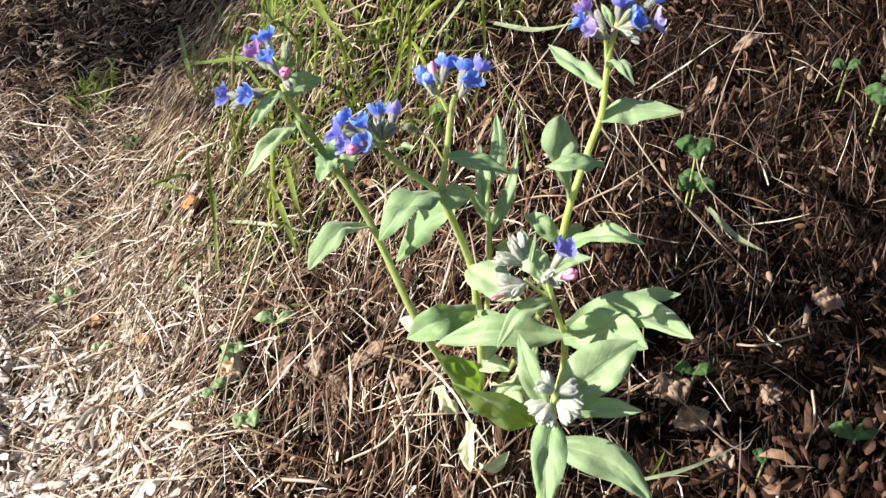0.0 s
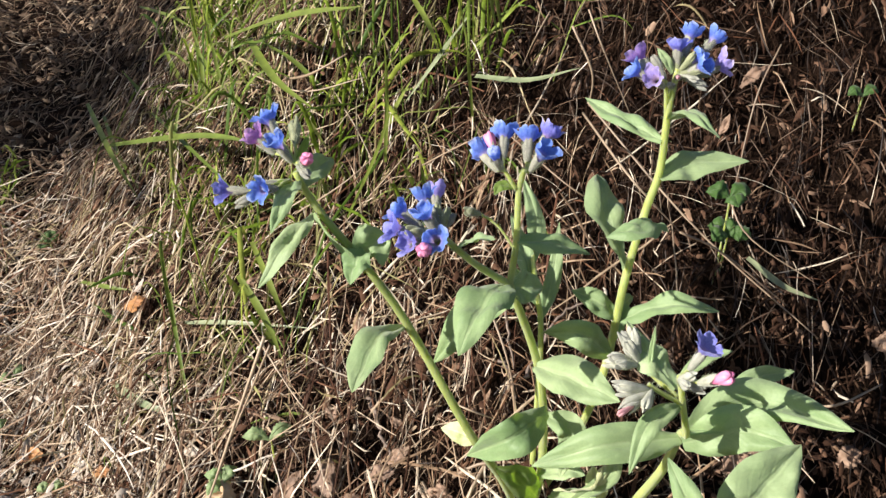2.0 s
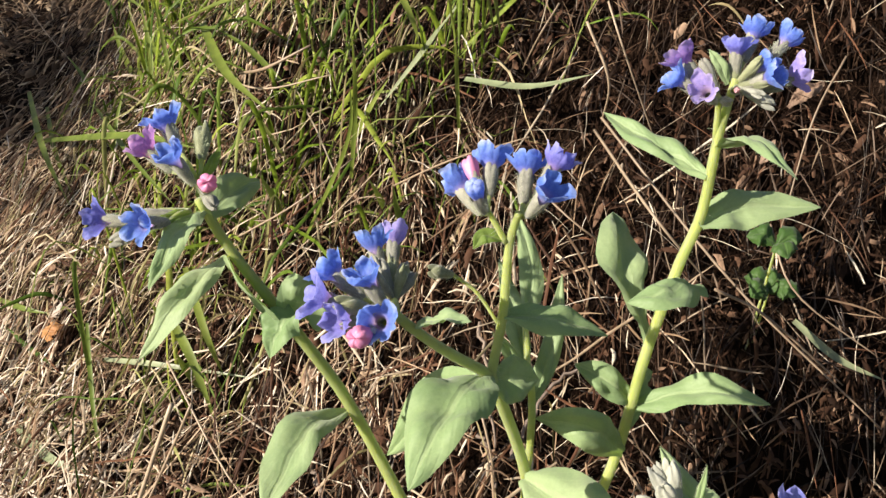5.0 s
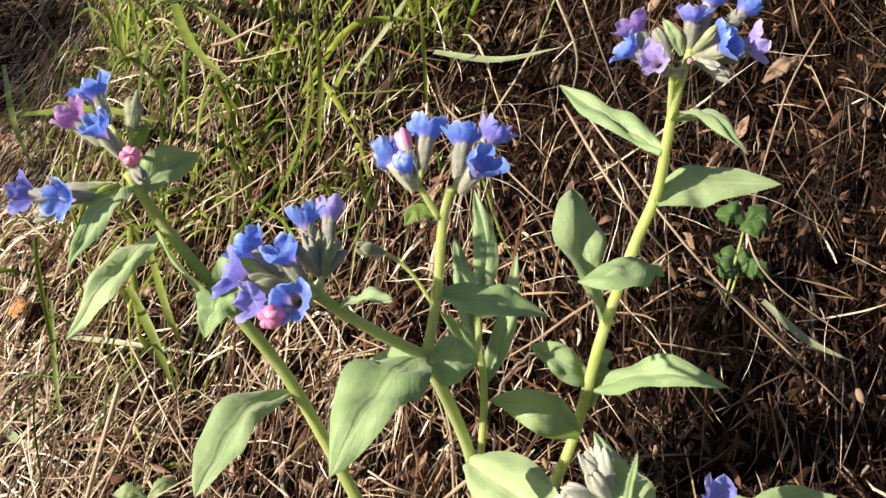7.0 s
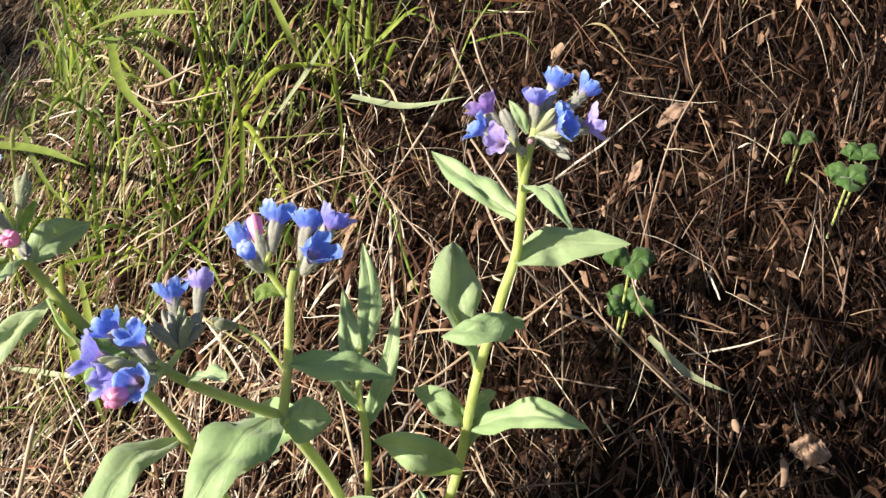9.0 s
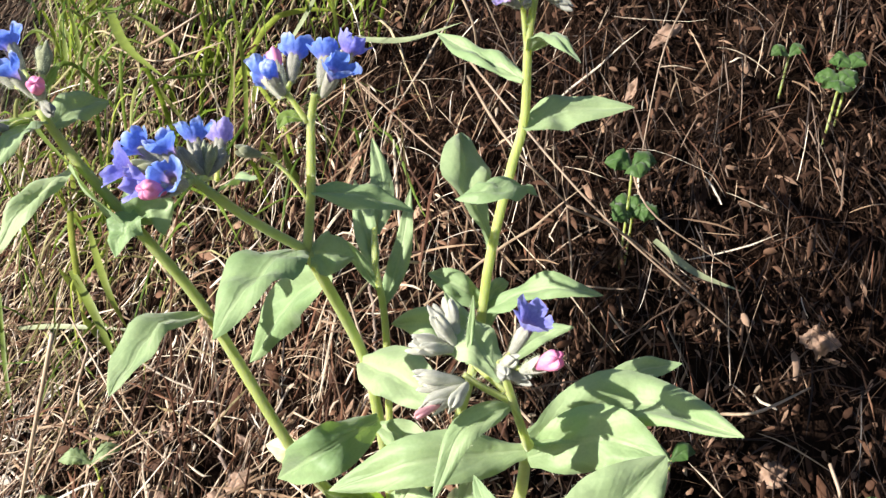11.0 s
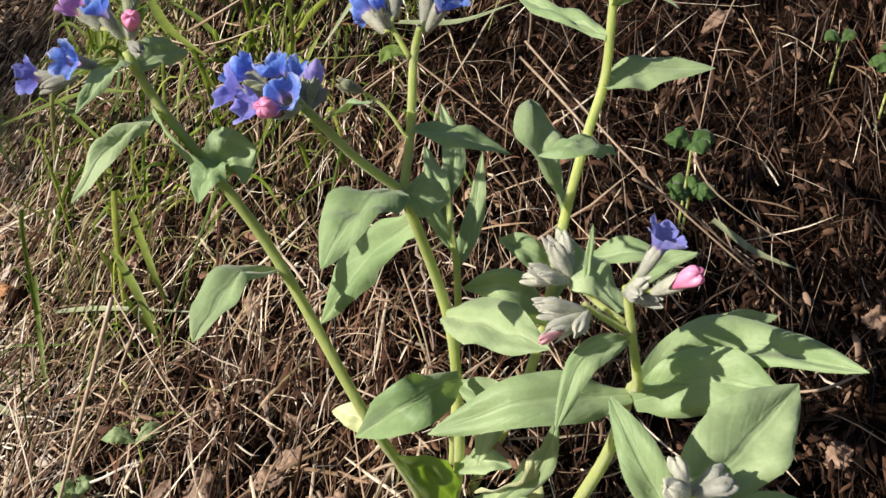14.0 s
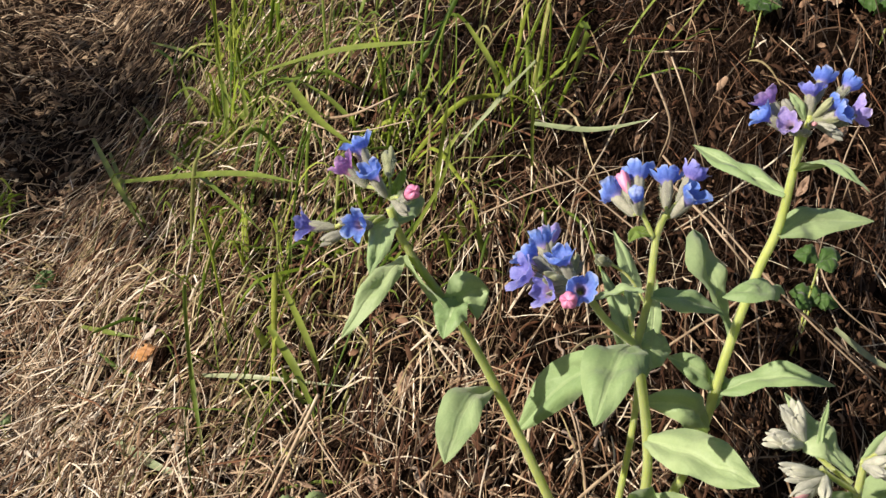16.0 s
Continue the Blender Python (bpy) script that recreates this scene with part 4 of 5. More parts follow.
# leaves of the tall stem
leaf((0.107, 0.463, 0.417), (0.126, 0.467, 0.421), (0.151, 0.462, 0.422), 0.0085, (-0.1, -0.55, 0.83))
leaf((0.107, 0.464, 0.436), (0.094, 0.482, 0.440), (0.081, 0.503, 0.444), 0.0065, (0.1, -0.55, 0.82))
leaf((0.108, 0.463, 0.447), (0.110, 0.443, 0.458), (0.114, 0.423, 0.455), 0.0050, (0.2, -0.2, 0.95))
leaf((0.096, 0.462, 0.366), (0.090, 0.478, 0.386), (0.092, 0.508, 0.398), 0.0122, (0.38, -0.76, 0.53), widest=0.68, fold=0.6)
leaf((0.107, 0.458, 0.395), (0.092, 0.446, 0.402), (0.077, 0.446, 0.398), 0.0088, (-0.1, 0.0, 0.99), foot=0.8, fold=0.3, roll=0.7)
leaf((0.091, 0.459, 0.337), (0.113, 0.448, 0.353), (0.135, 0.436, 0.354), 0.0075, (0.0, -0.35, 0.93))
leaf((0.088, 0.452, 0.320), (0.068, 0.440, 0.346), (0.052, 0.456, 0.338), 0.0085, (0.30, -0.85, 0.42))
leaf((0.1085, 0.466, 0.468), (0.1055, 0.468, 0.4745), (0.1028, 0.472, 0.478), 0.0022, (-0.3, -0.6, 0.7), label="small green bract")
leaf((-0.061, 0.460, 0.443), (-0.0575, 0.463, 0.449), (-0.0545, 0.468, 0.453), 0.0022, (-0.2, -0.6, 0.75), THIN, "small bright green bract")
leaf((-0.064, 0.454, 0.438), (-0.071, 0.447, 0.4395), (-0.0775, 0.441, 0.4375), 0.0024, (-0.2, -0.6, 0.75), THIN, "small bright green bract")
# leaves low on the middle shoot
leaf((0.036, 0.410, 0.356), (0.047, 0.386, 0.366), (0.060, 0.368, 0.368), 0.0110, (-0.1, -0.6, 0.8), wave=0.12)
leaf((0.040, 0.404, 0.333), (0.018, 0.380, 0.344), (0.002, 0.402, 0.314), 0.0095, (-0.2, -0.7, 0.65))
leaf((0.079, 0.350, 0.362), (0.048, 0.348, 0.365), (0.020, 0.354, 0.353), 0.0088, (-0.05, -0.6, 0.8))
leaf((0.071, 0.338, 0.391), (0.056, 0.331, 0.391), (0.046, 0.320, 0.379), 0.0045, (-0.35, -0.55, 0.75))
# broad leaves of the leafy shoot
leaf((0.080, 0.348, 0.368), (0.110, 0.354, 0.373), (0.130, 0.320, 0.385), 0.0110, (-0.15, -0.6, 0.8))
leaf((0.079, 0.347, 0.362), (0.099, 0.341, 0.371), (0.113, 0.326, 0.374), 0.0105, (-0.1, -0.7, 0.7))
leaf((0.110, 0.372, 0.356), (0.124, 0.376, 0.364), (0.139, 0.374, 0.367), 0.0055, (0.0, -0.4, 0.9))
leaf((0.060, 0.345, 0.401), (0.062, 0.349, 0.410), (0.063, 0.351, 0.419), 0.0012, (-0.3, -0.8, 0.4), label="narrow bract")
leaf((0.068, 0.338, 0.399), (0.063, 0.352, 0.404), (0.058, 0.366, 0.411), 0.0070, (0.35, -0.75, 0.5))
leaf((0.067, 0.335, 0.408), (0.078, 0.338, 0.413), (0.086, 0.336, 0.416), 0.0030, (0.1, -0.4, 0.9))
leaf((0.092, 0.459, 0.340), (0.080, 0.462, 0.350), (0.070, 0.470, 0.352), 0.0065, (0.2, -0.8, 0.4))
leaf((0.090, 0.457, 0.325), (0.099, 0.470, 0.338), (0.108, 0.480, 0.336), 0.0060, (0.3, -0.8, 0.4))
# leaves of the low shoot
leaf((0.070, 0.297, 0.370), (0.088, 0.304, 0.383), (0.104, 0.312, 0.391), 0.0115, (-0.1, -0.75, 0.65))
leaf((0.066, 0.292, 0.372), (0.058, 0.297, 0.387), (0.054, 0.309, 0.397), 0.0055, (-0.5, -0.6, 0.6))
leaf((0.072, 0.292, 0.368), (0.091, 0.297, 0.367), (0.106, 0.295, 0.367), 0.0050)
leaf((0.067, 0.289, 0.371), (0.064, 0.271, 0.366), (0.063, 0.256, 0.350), 0.0080, (-0.1, -0.5, 0.85))
leaf((0.069, 0.297, 0.346), (0.094, 0.290, 0.342), (0.112, 0.279, 0.329), 0.0090, (-0.1, -0.6, 0.8))
# leaves at the foot
leaf((0.064, 0.318, 0.335), (0.045, 0.310, 0.356), (0.027, 0.309, 0.369), 0.0110, (0.45, -0.65, -0.6), THIN, "thin leaf with the sun behind it")
leaf((0.045, 0.430, 0.248), (0.032, 0.417, 0.277), (0.018, 0.412, 0.294), 0.0090, (0.45, -0.7, -0.5), THIN, "thin leaf with the sun behind it")
leaf((0.043, 0.424, 0.272), (0.051, 0.408, 0.290), (0.060, 0.400, 0.292), 0.0060)
leaf((0.056, 0.410, 0.262), (0.068, 0.392, 0.298), (0.073, 0.390, 0.322), 0.0050, (-0.2, -0.9, 0.4))
leaf((0.052, 0.420, 0.262), (0.064, 0.395, 0.290), (0.066, 0.391, 0.308), 0.0062, (0.2, -0.9, 0.4), YELLOW, "yellowing leaf")
leaf((0.040, 0.405, 0.330), (0.050, 0.395, 0.326), (0.044, 0.390, 0.304), 0.0075)
leaf((0.052, 0.428, 0.250), (0.060, 0.400, 0.272), (0.068, 0.385, 0.272), 0.0075)
leaf((0.012, 0.428, 0.296), (0.004, 0.436, 0.296), (-0.004, 0.443, 0.294), 0.0060, (-0.2, -0.7, 0.65), YELLOW, "yellowing leaf")
leaf((0.0389, 0.398, 0.2532), (0.0372, 0.392, 0.2363), (0.0386, 0.395, 0.2130), 0.0064, (-0.5, -0.85, 0.1), YELLOW, "withered pale yellow leaf hanging at the foot", foot=0.7, widest=0.6, fold=0.9)
leaf((0.0445, 0.400, 0.2130), (0.0529, 0.394, 0.2190), (0.0618, 0.395, 0.2315), 0.0042, (-0.2, -0.8, 0.5), YELLOW, "withered yellow leaf curling at the foot", foot=0.5, widest=0.55)
leaf((0.0203, 0.413, 0.2680), (0.0248, 0.408, 0.2568), (0.0298, 0.411, 0.2480), 0.0058, (-0.4, -0.8, 0.4), YELLOW, "withered pale leaf at the foot", foot=0.8, widest=0.55)
leaf((0.075, 0.417, 0.251), (0.072, 0.415, 0.265), (0.070, 0.417, 0.280), 0.0060, (-0.2, -0.85, 0.45), YELLOW, "withered pale leaf at the foot", foot=0.7, widest=0.5)
leaf((0.050, 0.425, 0.240), (0.046, 0.412, 0.252), (0.036, 0.404, 0.256), 0.0062, (-0.2, -0.7, 0.6), foot=0.6)
# narrow leaves of the thin shoot
leaf((0.047, 0.456, 0.365), (0.045, 0.475, 0.376), (0.044, 0.500, 0.384), 0.0050, (0.0, -0.8, 0.6))
leaf((0.049, 0.470, 0.373), (0.055, 0.490, 0.385), (0.054, 0.515, 0.396), 0.0055, (0.0, -0.8, 0.6))
leaf((0.048, 0.450, 0.350), (0.058, 0.465, 0.365), (0.066, 0.485, 0.385), 0.0045, (-0.2, -0.8, 0.6))
leaf((0.047, 0.452, 0.358), (0.040, 0.455, 0.372), (0.032, 0.452, 0.385), 0.0028, (-0.2, -0.8, 0.6))


# blossoms
def lathe(rings, sides, lobes, wob, seed=0, ridge=1.0):
    """rings: (z, radius, lobing); lobing pulls the rim out into rounded lobes."""
    v, f = [], []
    for z, r, l in rings:
        for k in range(sides):
            a = 2 * math.pi * k / sides
            g = abs(math.sin(lobes * a / 2))
            rr = r * max(0.05, 1 + ridge * l * (0.10 * g - 0.16 * (1 - g) ** 3))
            zz = z + wob * l * (0.02 * math.sin(2 * a + seed) + 0.028 * math.sin(3 * a + 1.3 * seed) + 0.05 * (g - 0.7))
            v.append((rr * math.cos(a), rr * math.sin(a), zz))
    for i in range(len(rings) - 1):
        for k in range(sides):
            a, b_ = i * sides + k, i * sides + (k + 1) % sides
            f.append((a, b_, b_ + sides, a + sides))
    return v, f


def corolla(material, seed, flare=False):
    """Narrow tube that opens into a cup with five rounded, crumpled lobes parted by notches; metres from the foot of the calyx."""
    rng = np.random.default_rng(seed + 40)
    flop, tall = rng.normal(0.0004, 0.0007, 5), rng.uniform(0.85, 1.15, 5)
    sides, v, f = 70, [], []
    tube_rings = ((0.0070, 0.0012), (0.0088, 0.0016), (0.0100, 0.0022), (0.0107, 0.0029))
    rows = len(tube_rings) + 8
    for i in range(rows):
        for k in range(sides):
            a = 2 * math.pi * k / sides
            lobe = int(5 * k / sides)
            q = abs(2 * (5 * k / sides - lobe) - 1)
            if i < len(tube_rings):
                z, r = tube_rings[i]
            else:
                w = (i - len(tube_rings) + 1) / 8
                rim = 0.0022 + 0.0026 * tall[lobe] * max(0.0, 1 - q ** 2.4) ** 0.55
                h = rim * w
                r = 0.0029 + 0.0013 * math.sin(min(1.0, h / 0.0022) * 1.57) + (flop[lobe] + 0.0004) * (h / 0.0045) ** 2 * 1.5
                r += 0.00035 * w * (1 - q * q) - 0.00025 * q ** 6
                z = 0.0107 + h - max(0.0, flop[lobe]) * (h / 0.0045) ** 2 * 0.8
                if flare:
                    r, z = 0.0027 + 0.95 * h + 0.0006 * math.sin(2 * a), 0.0107 + 0.62 * h + flop[lobe] * w
            v.append((r * math.cos(a), r * math.sin(a), z))
    for k, (x, y, z) in enumerate(v):
        g = min(1.0, max(0.0, (z - 0.0105) / 0.004))
        d = noise.noise_vector(Vector((x * 330, y * 330, z * 300 + seed * 5.1))) * 0.0014 * g + noise.noise_vector(Vector((x * 1000, y * 1000, z * 900 + seed))) * 0.00045 * g
        v[k] = (x + d.x, y + d.y, z + d.z)
    for i in range(rows - 1):
        for k in range(sides):
            a, b_ = i * sides + k, i * sides + (k + 1) % sides
            f.append((a, b_, b_ + sides, a + sides))
    return mesh_of("corolla", v, f, material)


def toothed(material, closed, seed):
    """Five-ribbed bristly calyx with pointed teeth."""
    rings = [(0.0, 0.0007, 0), (0.0008, 0.0011, 0.4), (0.0022, 0.0015, 0.8), (0.0042, 0.0018, 1.0), (0.0062, 0.0021, 1.0)]
    rings += [(0.0080, 0.0025, 1.2), (0.0096, 0.0024, 1.6), (0.0108, 0.0019, 2.0), (0.0116, 0.0012, 2.2), (0.0118, 0.0004, 1.0)] if closed else [(0.0080, 0.0022, 1.3), (0.0094, 0.0022, 2.2)]
    v, f = lathe(rings, 30, 5, 0.016, seed, 0.42)
    rng = np.random.default_rng(seed)
    for _ in range(520):
        z, a = rng.uniform(0.0004, 0.0105 if closed else 0.009), rng.uniform(0, 6.28)
        r = np.interp(z, [0, 0.002, 0.0042, 0.0062, 0.009, 0.012], [0.0008, 0.0014, 0.0018, 0.0021, 0.0022, 0.0006])
        p, k = np.array([r * math.cos(a), r * math.sin(a), z]), len(v)
        tip = p + np.array([math.cos(a) * 0.0013, math.sin(a) * 0.0013, 0.0007]) * rng.uniform(0.4, 1.2)
        v += [tuple(p - (0.00004, 0, 0)), tuple(p + (0.00004, 0.00003, 0)), tuple(tip)]
        f.append((k, k + 1, k + 2))
    me = mesh_of("calyx", v, f, material)
    me.materials.append(HAIR)
    for p in me.polygons:
        p.material_index = 1 if len(p.vertices) == 3 else 0
    return me


def bud_tip(material):
    v, f = lathe([(0.0075, 0.0014, 0), (0.0100, 0.0019, 0.1), (0.0122, 0.0025, 0.4), (0.0142, 0.0027, 0.6), (0.0154, 0.0023, 0.8), (0.0160, 0.0013, 0.8), (0.0158, 0.0002, 0.3)], 30, 5, 0.012, 2)
    return mesh_of("petal_bud", v, f, material)


COROLLA = {"B": [corolla(BLUE, s) for s in (0, 1, 2)], "V": [corolla(VIOLET, s) for s in (3, 4)], "P": [corolla(PURPLE, 5)], "L": [corolla(LILAC, 6)], "F": [corolla(VIOLET, 8, True)]}
OPEN_CALYX = {"s": [toothed(CALYX_DARK, False, s) for s in (1, 2)], "g": [toothed(CALYX_PALE, False, 7)], "w": [toothed(CALYX_WHITE, False, 7)]}
SHUT_CALYX = {"s": [toothed(CALYX_DARK, True, s) for s in (3, 4)], "g": [toothed(CALYX_PALE, True, s) for s in (5, 6)], "w": [toothed(CALYX_WHITE, True, s) for s in (9, 10)], "n": [toothed(CALYX, True, 8)]}
PINK_TIP, FAINT_TIP, BLUE_TIP = bud_tip(PINK), bud_tip(FAINT), bud_tip(BLUE)
bloom_rng = random.Random(4)


def bloom(kind, node, mouth, pale="s", fat=1.0):
    """One blossom whose mouth is at its place, on a pedicel from its node: B, V, P, L open, F flared wide; p, b, q coloured buds; c, g closed calyx."""
    a, m = Vector(node), Vector(mouth)
    ax = (m - a).normalized()
    closed = kind in "cg"
    long_ = {True: 0.0120, False: 0.0152}[closed] if kind not in "pbq" else 0.0155
    size = min(1.0, (m - a).length * 0.93 / long_)
    aim = (ax + Vector((0, 0, 0.15)) * (0 if closed else 1)).normalized()
    foot = m - aim * long_ * size
    turn = aim.to_track_quat("Z", "Y").to_matrix().to_4x4() @ Matrix.Rotation(bloom_rng.uniform(0, 6.28), 4, "Z")
    wide = size ** 0.5 * fat * bloom_rng.uniform(0.9, 1.08)
    tone = "w" if pale == "w" else "n" if pale == "n" and closed else "g" if (kind in "gq" or pale == "g") else ("n" if closed and bloom_rng.random() < 0.4 else "s")
    stock = SHUT_CALYX if closed else OPEN_CALYX
    ob = part("bud" if kind in "cgpbq" else "flower", bloom_rng.choice(stock[tone]), plant)
    ob.matrix_basis = HOME @ Matrix.Translation(foot) @ turn @ Matrix.Diagonal((wide, wide, size, 1))
    gap = (foot - a).length
    if gap > 0.0015:
        bend = a.lerp(foot, 0.55) + Vector((0, 0, 0.12 * gap))
        v, f, _, _ = tube([tuple(a), tuple(bend), tuple(foot + aim * 0.0005)], [0.0009, 0.0007, 0.0008], 8, 7)
        on_plant("pedicel", mesh_of("pedicel", v, f, STEM))
    if kind in COROLLA:
        part("corolla", bloom_rng.choice(COROLLA[kind]), ob)
    elif kind in "pq":
        tip = part("petal_bud", FAINT_TIP if kind == "q" else PINK_TIP, ob, "pink bud tip")
        if kind == "q":
            tip.scale = (0.55, 0.55, 0.90)
    elif kind == "b":
        part("petal_bud", BLUE_TIP, ob, "blue bud tip")
    return ob


bloom('V', (-0.0644, 0.4544, 0.4379), (-0.0970, 0.4640, 0.4315))
bloom('B', (-0.0644, 0.4544, 0.4379), (-0.0775, 0.4360, 0.4450))
bloom('c', (-0.0644, 0.4544, 0.4379), (-0.0877, 0.4494, 0.4317), "s", 0.85)
bloom('c', (-0.0644, 0.4544, 0.4379), (-0.0809, 0.4560, 0.4364), "s", 0.85)
bloom('B', (-0.0611, 0.4601, 0.4429), (-0.0730, 0.4790, 0.4605))
bloom('P', (-0.0611, 0.4601, 0.4429), (-0.0802, 0.4730, 0.4540))
bloom('B', (-0.0611, 0.4601, 0.4429), (-0.0702, 0.4610, 0.4570))
bloom('c', (-0.0611, 0.4601, 0.4429), (-0.0603, 0.4769, 0.4562), "s", 1.15)
bloom('p', (-0.0611, 0.4601, 0.4429), (-0.0555, 0.4380, 0.4560))
bloom('c', (-0.0611, 0.4601, 0.4429), (-0.0562, 0.4493, 0.4419), "s", 0.85)
bloom('B', (-0.0075, 0.4160, 0.4300), (-0.0105, 0.4300, 0.4415))
bloom('B', (-0.0078, 0.3892, 0.4415), (-0.0250, 0.4020, 0.4505))
bloom('B', (-0.0078, 0.3892, 0.4415), (-0.0158, 0.3925, 0.4542))
bloom('V', (-0.0078, 0.3892, 0.4415), (-0.0294, 0.3918, 0.4480))
bloom('V', (-0.0078, 0.3892, 0.4415), (-0.0243, 0.3825, 0.4460))
bloom('B', (-0.0078, 0.3892, 0.4415), (-0.0137, 0.3740, 0.4508))
bloom('p', (-0.0078, 0.3892, 0.4415), (-0.0180, 0.3720, 0.4480))
bloom('L', (-0.0050, 0.4230, 0.4250), (-0.0030, 0.4436, 0.4345))
bloom('c', (-0.0078, 0.3892, 0.4415), (-0.0213, 0.3843, 0.4493), "s", 0.85)
bloom('c', (-0.0078, 0.3892, 0.4415), (-0.0195, 0.3833, 0.4444), "s", 0.85)
bloom('B', (0.0198, 0.4129, 0.4552), (0.0128, 0.4285, 0.4590))
bloom('B', (0.0198, 0.4129, 0.4552), (0.0243, 0.4316, 0.4650))
bloom('p', (0.0198, 0.4129, 0.4552), (0.0170, 0.4280, 0.4640), "s", 0.9)
bloom('b', (0.0198, 0.4129, 0.4552), (0.0149, 0.4090, 0.4666))
bloom('c', (0.0198, 0.4129, 0.4552), (0.0152, 0.4127, 0.4613), "s", 0.85)
bloom('B', (0.0290, 0.4117, 0.4545), (0.0335, 0.4268, 0.4655))
bloom('V', (0.0290, 0.4117, 0.4545), (0.0419, 0.4211, 0.4689))
bloom('B', (0.0290, 0.4117, 0.4545), (0.0359, 0.4066, 0.4665))
bloom('P', (0.1054, 0.4631, 0.4642), (0.0930, 0.4753, 0.4770))
bloom('B', (0.1054, 0.4631, 0.4642), (0.0894, 0.4701, 0.4714))
bloom('L', (0.1054, 0.4631, 0.4642), (0.0942, 0.4562, 0.4718))
bloom('c', (0.1054, 0.4631, 0.4642), (0.1050, 0.4556, 0.4662), "s", 0.85)
bloom('c', (0.1054, 0.4631, 0.4642), (0.1006, 0.4705, 0.4749), "s", 0.85)
bloom('B', (0.1108, 0.4658, 0.4677), (0.1217, 0.4791, 0.4845))
bloom('V', (0.1108, 0.4658, 0.4677), (0.1121, 0.4722, 0.4817))
bloom('B', (0.1108, 0.4658, 0.4677), (0.1334, 0.4756, 0.4819))
bloom('B', (0.1108, 0.4658, 0.4677), (0.1215, 0.4639, 0.4777))
bloom('B', (0.1108, 0.4658, 0.4677), (0.1211, 0.4561, 0.4755))
bloom('L', (0.1108, 0.4658, 0.4677), (0.1344, 0.4649, 0.4718))
bloom('g', (0.1108, 0.4658, 0.4677), (0.1168, 0.4579, 0.4670), "s", 0.85)
bloom('g', (0.1108, 0.4658, 0.4677), (0.1210, 0.4575, 0.4638), "s", 0.85)
bloom('c', (0.1108, 0.4658, 0.4677), (0.1190, 0.4575, 0.4715), "n", 0.75)
bloom('c', (0.1108, 0.4658, 0.4677), (0.1235, 0.4600, 0.4690), "n", 0.75)
bloom('c', (0.1108, 0.4658, 0.4677), (0.1165, 0.4625, 0.4775), "n", 0.75)
bloom('c', (0.1108, 0.4658, 0.4677), (0.1120, 0.4720, 0.4785), "n", 0.75)
bloom('c', (0.1108, 0.4658, 0.4677), (0.1255, 0.4640, 0.4735), "n", 0.75)
bloom('q', (0.1108, 0.4658, 0.4677), (0.1067, 0.4550, 0.4705), "s", 0.8)
bloom('F', (0.0657, 0.3333, 0.4084), (0.0736, 0.3296, 0.4270), "g", 0.8)
bloom('p', (0.0657, 0.3333, 0.4084), (0.0750, 0.3160, 0.4225), "g", 0.85)
bloom('c', (0.0657, 0.3333, 0.4084), (0.0649, 0.3232, 0.4134), "g", 0.8)
bloom('c', (0.0657, 0.3333, 0.4084), (0.0709, 0.3243, 0.4105), "g", 0.8)
bloom('c', (0.0657, 0.3333, 0.4084), (0.0683, 0.3270, 0.4151), "g", 0.8)
bloom('c', (0.0589, 0.3380, 0.4009), (0.0460, 0.3377, 0.4048), "g", 0.8)
bloom('c', (0.0589, 0.3380, 0.4009), (0.0464, 0.3383, 0.4014), "g", 0.8)
bloom('c', (0.0589, 0.3380, 0.4009), (0.0464, 0.3334, 0.3989), "g", 0.8)
bloom('c', (0.0589, 0.3380, 0.4009), (0.0523, 0.3281, 0.4017), "g", 0.8)
bloom('c', (0.0589, 0.3380, 0.4009), (0.0460, 0.3416, 0.4023), "g", 0.8)
bloom('c', (0.0591, 0.3506, 0.4020), (0.0491, 0.3557, 0.4040), "g", 0.8)
bloom('c', (0.0591, 0.3506, 0.4020), (0.0530, 0.3580, 0.4115), "g", 0.8)
bloom('c', (0.0591, 0.3506, 0.4020), (0.0574, 0.3627, 0.4077), "g", 0.8)
bloom('c', (0.0591, 0.3506, 0.4020), (0.0575, 0.3584, 0.4129), "g", 0.8)
bloom('c', (0.0591, 0.3506, 0.4020), (0.0458, 0.3523, 0.4034), "g", 0.8)
bloom('c', (0.0591, 0.3506, 0.4020), (0.0482, 0.3467, 0.4068), "g", 0.8)
bloom('c', (0.0591, 0.3506, 0.4020), (0.0469, 0.3505, 0.4077), "g", 0.8)
bloom('c', (0.0591, 0.3506, 0.4020), (0.0526, 0.3503, 0.4139), "g", 0.8)
bloom('c', (0.0591, 0.3506, 0.4020), (0.0534, 0.3529, 0.4092), "g", 0.8)
bloom('c', (0.0669, 0.2918, 0.3748), (0.0572, 0.2925, 0.3733), "g", 1.0)
bloom('c', (0.0669, 0.2918, 0.3748), (0.0582, 0.2874, 0.3738), "g", 1.0)
bloom('c', (0.0669, 0.2918, 0.3748), (0.0613, 0.2842, 0.3720), "g", 1.0)
bloom('c', (0.0669, 0.2918, 0.3748), (0.0629, 0.2841, 0.3702), "g", 1.0)
bloom('c', (0.0669, 0.2918, 0.3748), (0.0624, 0.2861, 0.3682), "g", 1.0)
bloom('c', (0.0669, 0.2918, 0.3748), (0.0660, 0.2827, 0.3713), "g", 1.0)
bloom('c', (0.0669, 0.2918, 0.3748), (0.0628, 0.2829, 0.3744), "g", 1.0)
bloom('c', (0.0692, 0.2898, 0.3777), (0.0725, 0.2817, 0.3734), "w", 1.0)
